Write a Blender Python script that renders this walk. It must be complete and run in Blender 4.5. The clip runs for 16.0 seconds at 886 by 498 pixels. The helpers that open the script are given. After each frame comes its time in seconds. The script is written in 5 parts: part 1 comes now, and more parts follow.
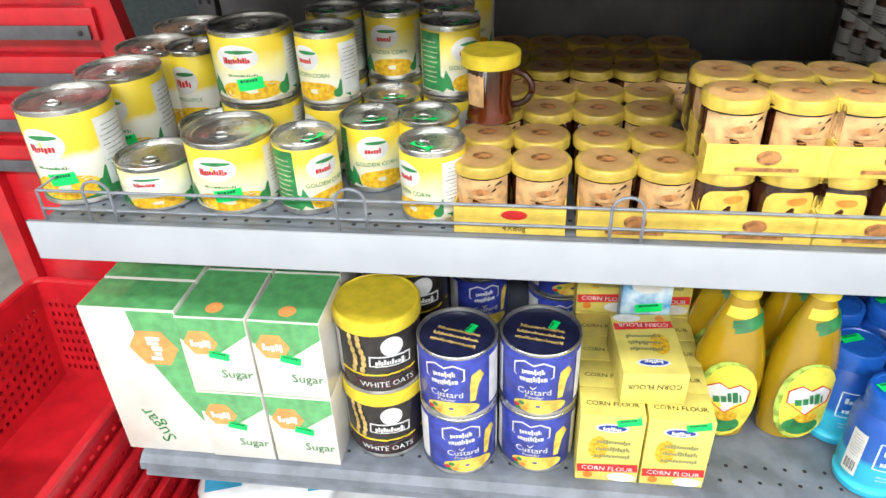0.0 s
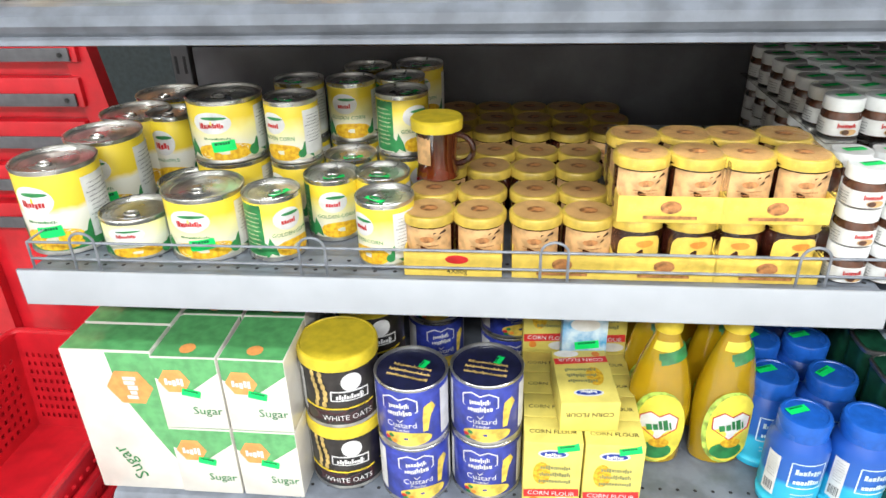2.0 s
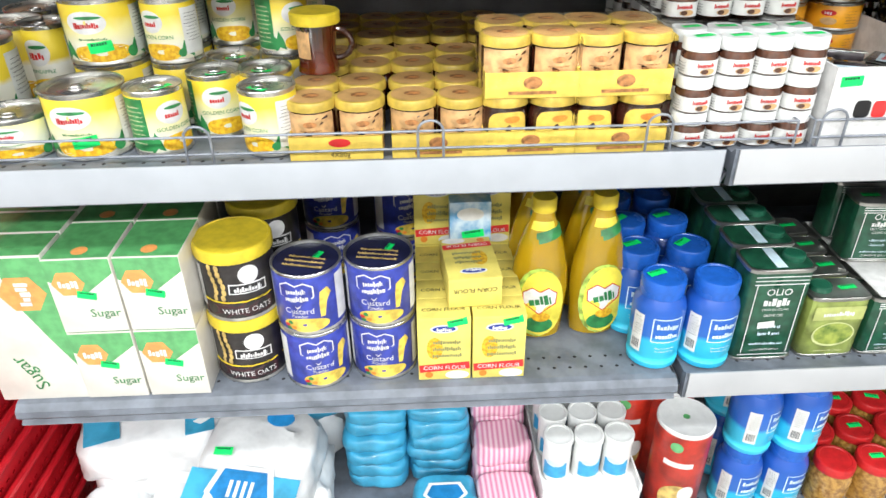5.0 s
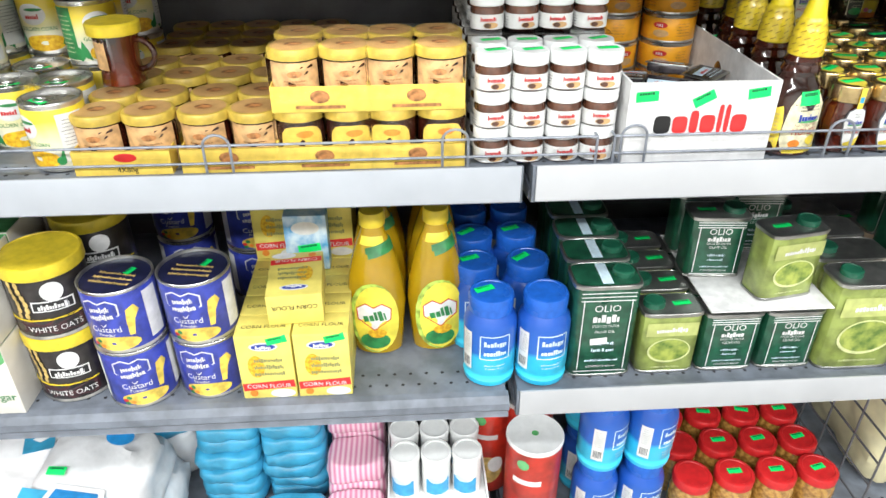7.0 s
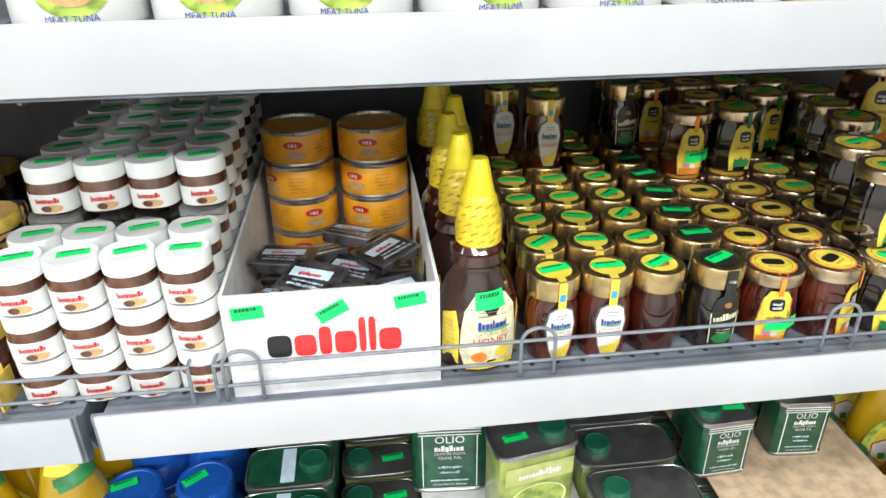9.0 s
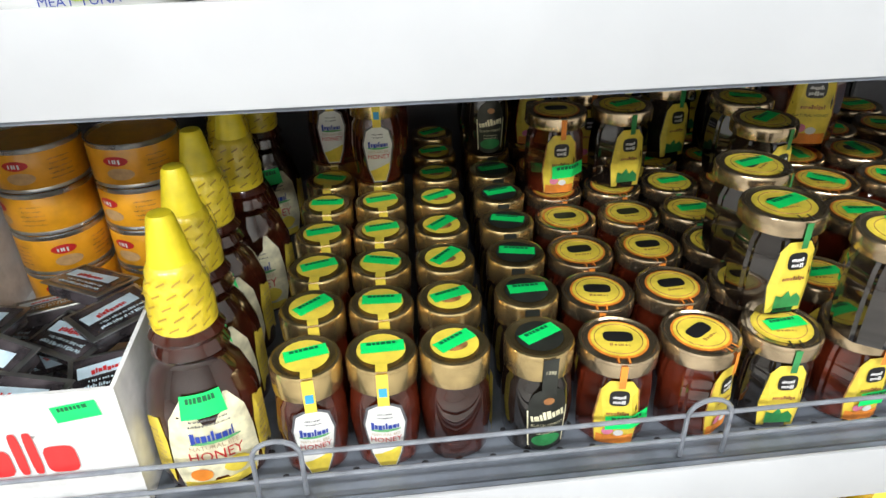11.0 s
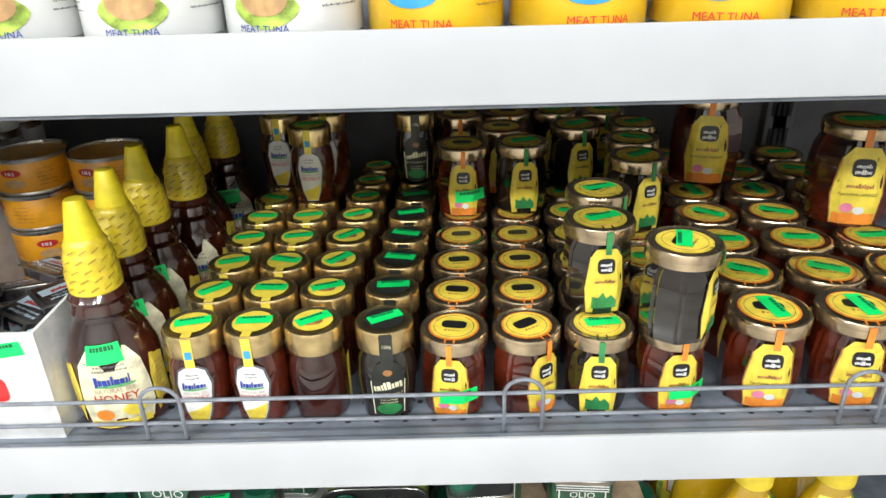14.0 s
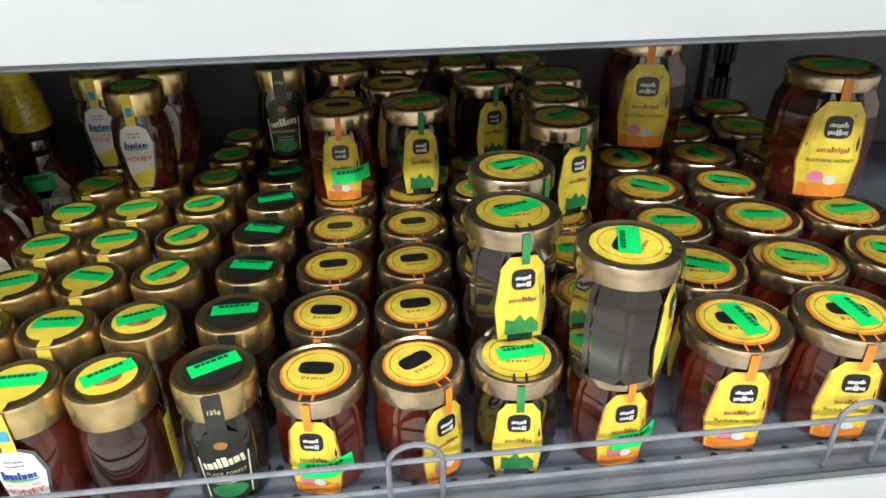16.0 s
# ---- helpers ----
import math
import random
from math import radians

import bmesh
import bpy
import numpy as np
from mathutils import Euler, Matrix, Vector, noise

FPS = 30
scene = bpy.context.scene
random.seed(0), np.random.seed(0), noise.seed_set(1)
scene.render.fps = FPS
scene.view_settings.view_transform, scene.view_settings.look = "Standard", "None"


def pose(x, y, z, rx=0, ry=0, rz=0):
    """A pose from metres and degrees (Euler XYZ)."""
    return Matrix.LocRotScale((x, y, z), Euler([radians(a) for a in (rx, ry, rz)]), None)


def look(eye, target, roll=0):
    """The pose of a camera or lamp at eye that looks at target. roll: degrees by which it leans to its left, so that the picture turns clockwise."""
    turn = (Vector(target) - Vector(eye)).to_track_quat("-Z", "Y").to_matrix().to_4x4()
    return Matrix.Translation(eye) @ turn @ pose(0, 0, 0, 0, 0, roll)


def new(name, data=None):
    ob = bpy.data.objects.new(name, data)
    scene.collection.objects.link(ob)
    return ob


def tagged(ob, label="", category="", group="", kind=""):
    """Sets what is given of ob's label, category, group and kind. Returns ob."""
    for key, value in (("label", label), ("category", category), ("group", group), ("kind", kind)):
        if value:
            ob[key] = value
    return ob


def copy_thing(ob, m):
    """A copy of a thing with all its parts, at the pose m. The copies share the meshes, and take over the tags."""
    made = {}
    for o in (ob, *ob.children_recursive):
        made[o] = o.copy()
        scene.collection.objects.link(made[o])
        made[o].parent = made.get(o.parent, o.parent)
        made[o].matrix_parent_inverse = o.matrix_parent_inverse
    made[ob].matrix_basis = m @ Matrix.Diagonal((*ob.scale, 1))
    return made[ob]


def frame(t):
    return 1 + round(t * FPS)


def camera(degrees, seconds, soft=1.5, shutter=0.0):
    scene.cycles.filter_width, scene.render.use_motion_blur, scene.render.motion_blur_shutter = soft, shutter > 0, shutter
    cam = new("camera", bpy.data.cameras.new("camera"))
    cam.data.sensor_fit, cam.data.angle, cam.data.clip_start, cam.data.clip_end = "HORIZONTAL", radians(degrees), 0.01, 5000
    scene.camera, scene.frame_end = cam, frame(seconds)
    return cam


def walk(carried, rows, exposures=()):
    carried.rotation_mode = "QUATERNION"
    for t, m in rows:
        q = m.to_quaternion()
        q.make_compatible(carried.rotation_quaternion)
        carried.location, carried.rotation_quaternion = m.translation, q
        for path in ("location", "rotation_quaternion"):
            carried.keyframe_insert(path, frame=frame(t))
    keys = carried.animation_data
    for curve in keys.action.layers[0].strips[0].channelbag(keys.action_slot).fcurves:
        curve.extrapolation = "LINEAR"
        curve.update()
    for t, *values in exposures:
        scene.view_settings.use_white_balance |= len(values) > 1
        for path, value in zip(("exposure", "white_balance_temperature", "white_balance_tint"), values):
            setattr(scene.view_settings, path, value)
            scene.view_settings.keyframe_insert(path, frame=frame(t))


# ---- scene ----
cam = camera(65.0, 16.0)
PATH = [
    (0, (0.525, -0.613, 1.317), (0.277, 1.06, 0.248), -2.2),
    (0.5, (0.529, -0.625, 1.318), (0.303, 1.064, 0.271), -2.3),
    (1, (0.534, -0.65, 1.32), (0.314, 1.045, 0.281), -2.4),
    (1.5, (0.552, -0.679, 1.34), (0.361, 1.085, 0.418), -1.2),
    (2, (0.565, -0.701, 1.352), (0.386, 1.06, 0.422), -1.5),
    (2.5, (0.585, -0.72, 1.339), (0.454, 1.017, 0.357), -1.4),
    (3, (0.615, -0.737, 1.331), (0.528, 0.982, 0.313), -1.1),
    (3.2, (0.615, -0.74, 1.334), (0.532, 0.952, 0.272), -1.7),
    (5.3, (0.602, -0.827, 1.29), (0.678, 0.883, 0.256), -0.6),
    (5.5, (0.651, -0.842, 1.299), (0.658, 0.868, 0.261), -0.5),
    (5.8, (0.73, -0.841, 1.299), (0.694, 0.848, 0.229), -0.7),
    (6, (0.748, -0.85, 1.29), (0.755, 0.866, 0.263), -0.7),
    (6.5, (0.824, -0.846, 1.301), (0.827, 0.876, 0.283), -1.7),
    (7, (0.848, -0.782, 1.296), (0.952, 0.929, 0.265), -0.1),
    (7.5, (0.854, -0.666, 1.304), (1.163, 1.044, 0.314), 0.1),
    (7.9, (0.887, -0.591, 1.314), (1.233, 1.075, 0.263), -0.4),
    (8, (0.91, -0.602, 1.307), (1.298, 1.087, 0.309), -1.5),
    (8.4, (1.037, -0.535, 1.326), (1.4, 1.186, 0.374), -0.3),
    (8.5, (1.088, -0.532, 1.321), (1.406, 1.224, 0.419), -0.8),
    (9, (1.256, -0.499, 1.334), (1.461, 1.272, 0.429), -0.7),
    (9.5, (1.342, -0.431, 1.324), (1.568, 1.327, 0.397), -0.2),
    (9.7, (1.378, -0.38, 1.326), (1.606, 1.35, 0.349), -0.1),
    (11.8, (1.515, -0.318, 1.316), (1.662, 1.397, 0.296), -2.0),
    (12, (1.53, -0.33, 1.315), (1.676, 1.408, 0.336), -2.3),
    (12.5, (1.561, -0.366, 1.324), (1.675, 1.416, 0.424), -2.6),
    (13, (1.606, -0.407, 1.335), (1.644, 1.416, 0.513), -2.2),
    (13.5, (1.624, -0.427, 1.329), (1.643, 1.377, 0.467), -1.4),
    (14, (1.642, -0.446, 1.326), (1.633, 1.357, 0.459), -1.5),
    (14.5, (1.645, -0.441, 1.32), (1.622, 1.357, 0.446), -1.5),
    (15, (1.645, -0.42, 1.31), (1.606, 1.358, 0.395), -1.0),
    (15.5, (1.651, -0.347, 1.301), (1.638, 1.413, 0.352), 0.0),
    (16, (1.69, -0.278, 1.281), (1.874, 1.452, 0.295), -0.9),
]
walk(cam, [(t, look(eye, target, roll)) for t, eye, target, roll in PATH])

# ---- light and exposure ----
world = bpy.data.worlds.new("world")
scene.world = world
world.use_nodes = True
world.node_tree.nodes["Background"].inputs[0].default_value = (0.9, 0.95, 1.0, 1)
world.node_tree.nodes["Background"].inputs[1].default_value = 0.25
scene.view_settings.exposure = 0.0
LAMP_ROWS = [(-0.95, 21.5), (-2.7, 93.0)]
for ly, watts in LAMP_ROWS:
    for lx in (-1.2, 0.6, 2.4):
        lamp = bpy.data.lights.new("tube_light", "AREA")
        lamp.shape, lamp.size, lamp.size_y, lamp.energy = "RECTANGLE", 1.5, 0.28, watts
        lamp.color = (0.955, 0.99, 1.0)
        new("tube_light", lamp).matrix_world = pose(lx, ly, 2.83)


# ---- materials ----
def mat(name, color, rough=0.5, metal=0.0, vary=0.06, scale=60.0, bump=0.0, bscale=200.0, coat=0.0, trans=0.0, color2=None, stain=0.0):
    m = bpy.data.materials.new(name)
    m.use_nodes = True
    nt = m.node_tree
    p = nt.nodes["Principled BSDF"]
    p.inputs["Roughness"].default_value = rough
    p.inputs["Metallic"].default_value = metal
    p.inputs["Coat Weight"].default_value = coat
    p.inputs["Coat Roughness"].default_value = 0.08
    p.inputs["Transmission Weight"].default_value = trans
    tc = nt.nodes.new("ShaderNodeTexCoord")
    n1 = nt.nodes.new("ShaderNodeTexNoise")
    n1.inputs["Scale"].default_value = scale
    n1.inputs["Detail"].default_value = 5
    nt.links.new(tc.outputs["Object"], n1.inputs["Vector"])
    ramp = nt.nodes.new("ShaderNodeValToRGB")
    c2 = color2 or tuple(max(0, c * (1 - 3 * vary)) for c in color)
    hi = color if color2 else tuple(min(1, c * (1 + 1.2 * vary)) for c in color)
    ramp.color_ramp.elements[0].position, ramp.color_ramp.elements[1].position = 0.36, 0.62
    ramp.color_ramp.elements[0].color, ramp.color_ramp.elements[1].color = (*c2, 1), (*hi, 1)
    nt.links.new(n1.outputs["Fac"], ramp.inputs["Fac"])
    info = nt.nodes.new("ShaderNodeObjectInfo")
    hsv = nt.nodes.new("ShaderNodeHueSaturation")
    mr = nt.nodes.new("ShaderNodeMapRange")
    mr.inputs["To Min"].default_value, mr.inputs["To Max"].default_value = 0.93, 1.06
    nt.links.new(info.outputs["Random"], mr.inputs["Value"])
    nt.links.new(mr.outputs["Result"], hsv.inputs["Value"])
    nt.links.new(ramp.outputs["Color"], hsv.inputs["Color"])
    nt.links.new(hsv.outputs["Color"], p.inputs["Base Color"])
    n2 = nt.nodes.new("ShaderNodeTexNoise")
    n2.inputs["Scale"].default_value = 9.0
    n2.inputs["Detail"].default_value = 6
    nt.links.new(tc.outputs["Object"], n2.inputs["Vector"])
    rr = nt.nodes.new("ShaderNodeMapRange")
    rr.inputs["To Min"].default_value, rr.inputs["To Max"].default_value = max(0.02, rough * 0.75), min(1, rough * 1.3)
    nt.links.new(n2.outputs["Fac"], rr.inputs["Value"])
    nt.links.new(rr.outputs["Result"], p.inputs["Roughness"])
    if bump:
        n3 = nt.nodes.new("ShaderNodeTexNoise")
        n3.inputs["Scale"].default_value = bscale
        nt.links.new(tc.outputs["Object"], n3.inputs["Vector"])
        b = nt.nodes.new("ShaderNodeBump")
        b.inputs["Strength"].default_value = bump
        b.inputs["Distance"].default_value = 0.004
        nt.links.new(n3.outputs["Fac"], b.inputs["Height"])
        nt.links.new(b.outputs["Normal"], p.inputs["Normal"])
    return m


def banded(name, stops, z0, z1, rough=0.35, coat=0.3, wobble=0.012):
    """A printed wrap whose colour bands follow the height of the pack."""
    m = mat(name, (1, 1, 1), rough, coat=coat)
    nt = m.node_tree
    tc = nt.nodes.new("ShaderNodeTexCoord")
    sep = nt.nodes.new("ShaderNodeSeparateXYZ")
    nt.links.new(tc.outputs["Object"], sep.inputs[0])
    nz = nt.nodes.new("ShaderNodeTexNoise")
    nz.inputs["Scale"].default_value = 45
    nt.links.new(tc.outputs["Object"], nz.inputs["Vector"])
    ma = nt.nodes.new("ShaderNodeMath")
    ma.operation = "MULTIPLY_ADD"
    ma.inputs[1].default_value = wobble
    nt.links.new(nz.outputs["Fac"], ma.inputs[0])
    nt.links.new(sep.outputs["Z"], ma.inputs[2])
    mr = nt.nodes.new("ShaderNodeMapRange")
    mr.inputs["From Min"].default_value, mr.inputs["From Max"].default_value = z0 + wobble / 2, z1 + wobble / 2
    nt.links.new(ma.outputs[0], mr.inputs["Value"])
    ramp = nt.nodes.new("ShaderNodeValToRGB")
    els = ramp.color_ramp.elements
    els[0].position, els[0].color = stops[0][0], (*stops[0][1], 1)
    els[1].position, els[1].color = stops[-1][0], (*stops[-1][1], 1)
    for pos, c in stops[1:-1]:
        els.new(pos).color = (*c, 1)
    nt.links.new(mr.outputs["Result"], ramp.inputs["Fac"])
    nt.links.new(ramp.outputs["Color"], nt.nodes["Principled BSDF"].inputs["Base Color"])
    return m


WHITE = mat("white_print", (0.72, 0.72, 0.70), 0.4, vary=0.03)
PAPER = mat("white_card", (0.72, 0.715, 0.71), 0.7, vary=0.04, bump=0.1)
CARD = mat("brown_card", (0.55, 0.40, 0.26), 0.8, vary=0.08, bump=0.2)
RAIL = mat("price_rail_plastic", (0.465, 0.475, 0.495), 0.3, vary=0.025, scale=7, coat=0.25)
RAIL2 = mat("greyish_price_rail_plastic", (0.41, 0.435, 0.475), 0.35, vary=0.02, scale=14, coat=0.2)
STEEL = mat("grey_shelf_paint", (0.16, 0.18, 0.215), 0.42, vary=0.10, scale=25, bump=0.05)
BACK = mat("dark_back_panel", (0.115, 0.112, 0.12), 0.55, vary=0.10, scale=10, bump=0.05)
BLACK = mat("black_print", (0.012, 0.012, 0.013), 0.4)
HOLE = mat("dark_hole", (0.02, 0.02, 0.022), 0.8)
WIRE = mat("grey_wire", (0.27, 0.29, 0.33), 0.35, metal=0.4, vary=0.08)
GREEN = mat("fluorescent_sticker", (0.0, 0.74, 0.15), 0.55, vary=0.04)
DKGREEN = mat("sticker_print", (0.0, 0.12, 0.04), 0.5)
TIN = mat("tinplate", (0.62, 0.615, 0.59), 0.27, metal=0.9, vary=0.12, scale=30)
GOLD = mat("gold_lid", (0.62, 0.47, 0.23), 0.24, metal=0.95, vary=0.12, scale=40)
YELLOW = mat("yellow_plastic_lid", (0.74, 0.56, 0.035), 0.4, vary=0.05)
AMBERLID = mat("orange_yellow_lid", (0.50, 0.29, 0.11), 0.35, vary=0.06)
LIDPRINT = mat("lid_print", (0.42, 0.18, 0.06), 0.45, vary=0.2, scale=120)
HONEY = mat("dark_honey_glass", (0.060, 0.011, 0.005), 0.05, vary=0.25, scale=15, coat=1.0, trans=0.2)
HONEY2 = mat("red_honey_glass", (0.14, 0.020, 0.007), 0.05, vary=0.3, scale=15, coat=1.0, trans=0.3)
BLACKHONEY = mat("black_honey_glass", (0.012, 0.008, 0.006), 0.06, vary=0.2, scale=15, coat=1.0)
LABELYEL = mat("yellow_label", (0.80, 0.62, 0.07), 0.4, vary=0.06)
ORANGE = mat("orange_print", (0.80, 0.25, 0.03), 0.45, vary=0.08)
CREAM = mat("cream_label", (0.78, 0.73, 0.50), 0.45, vary=0.10, scale=90)
RED = mat("red_print", (0.55, 0.02, 0.02), 0.4)
PINK = mat("pink_print", (0.75, 0.22, 0.35), 0.5)
BLUE = mat("blue_print", (0.02, 0.05, 0.33), 0.4)
SKY = mat("sky_blue_print", (0.04, 0.33, 0.62), 0.4)
BROWN = mat("hazel_spread_jar", (0.105, 0.04, 0.022), 0.12, vary=0.15, coat=0.8)
WHITELID = mat("white_plastic_lid", (0.74, 0.75, 0.74), 0.4, vary=0.02)
FILM = mat("clear_wrap", (0.9, 0.9, 0.9), 0.08, trans=1.0, bump=0.6, bscale=40)
FILM.node_tree.nodes["Principled BSDF"].inputs["IOR"].default_value = 1.08
CORN = mat("corn_picture", (0.85, 0.55, 0.03), 0.4, color2=(0.62, 0.30, 0.01), scale=170)
LEAFPR = mat("green_print", (0.03, 0.24, 0.07), 0.4, vary=0.12)
LETTUCE = mat("lettuce_print", (0.45, 0.62, 0.10), 0.4, vary=0.2, scale=80)
REDPLASTIC = mat("red_basket_plastic", (0.58, 0.012, 0.022), 0.35, vary=0.06, scale=20, coat=0.2)
GREYGRIP = mat("grey_grip", (0.10, 0.10, 0.11), 0.5)


# ---- mesh helpers ----
PRINTED = {"small_print", "brand_script", "emblem_bar", "emblem_script", "crest_bar", "text_bar", "script_bar", "brand_bar", "brand_glyph", "gold_script", "seal_print", "lid_script", "barcode"}


def part(name, bm, material, parent=None, label="", smooth=True):
    me = bpy.data.meshes.new(name)
    bmesh.ops.recalc_face_normals(bm, faces=bm.faces)
    bm.to_mesh(me)
    bm.free()
    me.materials.append(material)
    if smooth:
        me.shade_smooth()
        me.set_sharp_from_angle(angle=radians(38))
    ob = new(name, me)
    if parent is not None:
        ob.parent = parent
    if label:
        ob["label"] = label
    if name in PRINTED:
        tagged(ob, kind="stuff")
    return ob


def lathe(profile, segs=28, squash=1.0, power=2.0):
    """A turned solid from (radius, height) pairs; power above 2 squares its plan, squash flattens it in depth."""
    bm = bmesh.new()
    rings = []
    for r, z in profile:
        ring = []
        for i in range(segs):
            a = 2 * math.pi * i / segs
            c, s = math.cos(a), math.sin(a)
            k = r / (abs(c) ** power + abs(s) ** power) ** (1 / power)
            ring.append(bm.verts.new((k * c, k * s * squash, z)))
        rings.append(ring)
    for a, b in zip(rings, rings[1:]):
        for i in range(segs):
            bm.faces.new((a[i], a[(i + 1) % segs], b[(i + 1) % segs], b[i]))
    bm.faces.new(rings[0])
    bm.faces.new(rings[-1])
    return bm


def box(x0, x1, y0, y1, z0, z1, bevel=0.0, bm=None):
    own = bmesh.new()
    bmesh.ops.create_cube(own, size=1, matrix=Matrix.Translation(((x0 + x1) / 2, (y0 + y1) / 2, (z0 + z1) / 2)) @ Matrix.Diagonal((x1 - x0, y1 - y0, z1 - z0, 1)))
    if bevel:
        bmesh.ops.bevel(own, geom=own.edges[:], offset=bevel, segments=2, affect="EDGES", profile=0.6)
    if bm is None:
        return own
    me = bpy.data.meshes.new("scratch")
    own.to_mesh(me)
    own.free()
    bm.from_mesh(me)
    bpy.data.meshes.remove(me)
    return bm


def slab(outline, thick, axis="y"):
    """A flat plate of the given outline, thickened."""
    bm = bmesh.new()
    f = [bm.verts.new((u, 0, v) if axis == "y" else (u, v, 0)) for u, v in outline]
    face = bm.faces.new(f)
    got = bmesh.ops.extrude_face_region(bm, geom=[face])
    vs = [g for g in got["geom"] if isinstance(g, bmesh.types.BMVert)]
    bmesh.ops.translate(bm, verts=vs, vec=(0, thick, 0) if axis == "y" else (0, 0, thick))
    return bm


def rect(u, v, w, h, turn=0.0, n=5):
    pts = []
    corners = [(-w / 2, -h / 2), (w / 2, -h / 2), (w / 2, h / 2), (-w / 2, h / 2)]
    for (a, b), (c, d) in zip(corners, corners[1:] + corners[:1]):
        pts += [(a + (c - a) * i / n, b + (d - b) * i / n) for i in range(n)]
    c, s = math.cos(radians(turn)), math.sin(radians(turn))
    return [(u + x * c - y * s, v + x * s + y * c) for x, y in pts]


def oval(u, v, w, h, n=22, power=2.0):
    out = []
    for i in range(n):
        a = 2 * math.pi * i / n
        c, s = math.cos(a), math.sin(a)
        k = (abs(c) ** power + abs(s) ** power) ** (-1 / power)
        out.append((u + w / 2 * c * k, v + h / 2 * s * k))
    return out


def on_can(r):
    return lambda u, v: (r * math.sin(u / r), -r * math.cos(u / r), v)


def on_front(y):
    return lambda u, v: (u, y, v)


def on_top(z):
    return lambda u, v: (u, v, z)


def on_left(x):
    return lambda u, v: (x, -u, v)


def decal(outline, where, rings=3):
    """A thin printed patch laid on a curved or flat face."""
    bm = bmesh.new()
    cu, cv = sum(p[0] for p in outline) / len(outline), sum(p[1] for p in outline) / len(outline)
    last = None
    for k in range(rings, 0, -1):
        f = k / rings
        ring = [bm.verts.new(where(cu + (u - cu) * f, cv + (v - cv) * f)) for u, v in outline]
        if last:
            for i in range(len(ring)):
                j = (i + 1) % len(ring)
                bm.faces.new((last[i], last[j], ring[j], ring[i]))
        last = ring
    bm.faces.new(last)
    return bm


def lettering(text, size, u, v, where, turn=0.0):
    """Built-in font text, centred at (u, v) and laid on a face."""
    cu = bpy.data.curves.new("lettering", "FONT")
    cu.body, cu.size, cu.align_x, cu.resolution_u = text, size, "CENTER", 2
    tmp = bpy.data.objects.new("lettering", cu)
    me = bpy.data.meshes.new_from_object(tmp)
    bpy.data.objects.remove(tmp)
    bm = bmesh.new()
    bm.from_mesh(me)
    bpy.data.meshes.remove(me)
    c, s = math.cos(radians(turn)), math.sin(radians(turn))
    for vert in bm.verts:
        x, y = vert.co.x, vert.co.y
        vert.co = where(u + x * c - y * s, v + x * s + y * c)
    return bm


def tube(points, r=0.002, cyclic=False):
    cu = bpy.data.curves.new("wire", "CURVE")
    cu.dimensions, cu.bevel_depth, cu.bevel_resolution = "3D", r, 2
    sp = cu.splines.new("POLY")
    sp.points.add(len(points) - 1)
    for p, q in zip(sp.points, points):
        p.co = (*q, 1)
    sp.use_cyclic_u = cyclic
    tmp = bpy.data.objects.new("wire", cu)
    me = bpy.data.meshes.new_from_object(tmp)
    bpy.data.objects.remove(tmp)
    bm = bmesh.new()
    bm.from_mesh(me)
    bpy.data.meshes.remove(me)
    return bm


def thing(name, label, category, group="", kind=""):
    return tagged(new(name), label, category, group, kind)


MADE = {}


def spawn(maker, x, y, z, turn=0.0, lean=0.0, **kw):
    """Place a pack: built at the first call, copied afterwards."""
    key = (maker, *sorted(kw.items()))
    m = pose(x, y, z, lean, 0, turn)
    if key not in MADE:
        MADE[key] = maker(**kw)
        MADE[key].matrix_basis = m
        return MADE[key]
    return copy_thing(MADE[key], m)


def jit(a):
    return random.uniform(-a, a)


def sticker(parent, where, u, v, turn=0.0, w=0.024, h=0.012, shift=0.0004):
    """A fluorescent price label with a strip of dark print along its upper edge."""
    bm = decal(rect(u, v, w, h, turn), where)
    plain = len(bm.faces)
    c, n = math.cos(radians(turn)), math.sin(radians(turn))
    rng = random.Random(int(abs(u + v) * 1e5) + int(w * 1e4))
    x = -w * 0.36
    while x < w * 0.30:
        dw = w * rng.uniform(0.05, 0.11)
        pts = [(x, h * 0.16), (x + dw, h * 0.16), (x + dw, h * 0.40), (x, h * 0.40)]
        vs = []
        for px, py in pts:
            q = where(u + px * c - py * n, v + px * n + py * c)
            k = where(u, v)
            out = Vector((0, 0, 0.0003)) if abs(where(u, v + 0.001)[2] - k[2]) < 0.0003 else Vector((0, -0.0004, 0))
            vs.append(bm.verts.new(Vector(q) + out))
        bm.faces.new(vs)
        x += dw + w * 0.025
    s = part("price_sticker", bm, GREEN, parent, "fluorescent green price sticker", False)
    s.data.materials.append(DKGREEN)
    for f in s.data.polygons[plain:]:
        f.material_index = 1
    return s


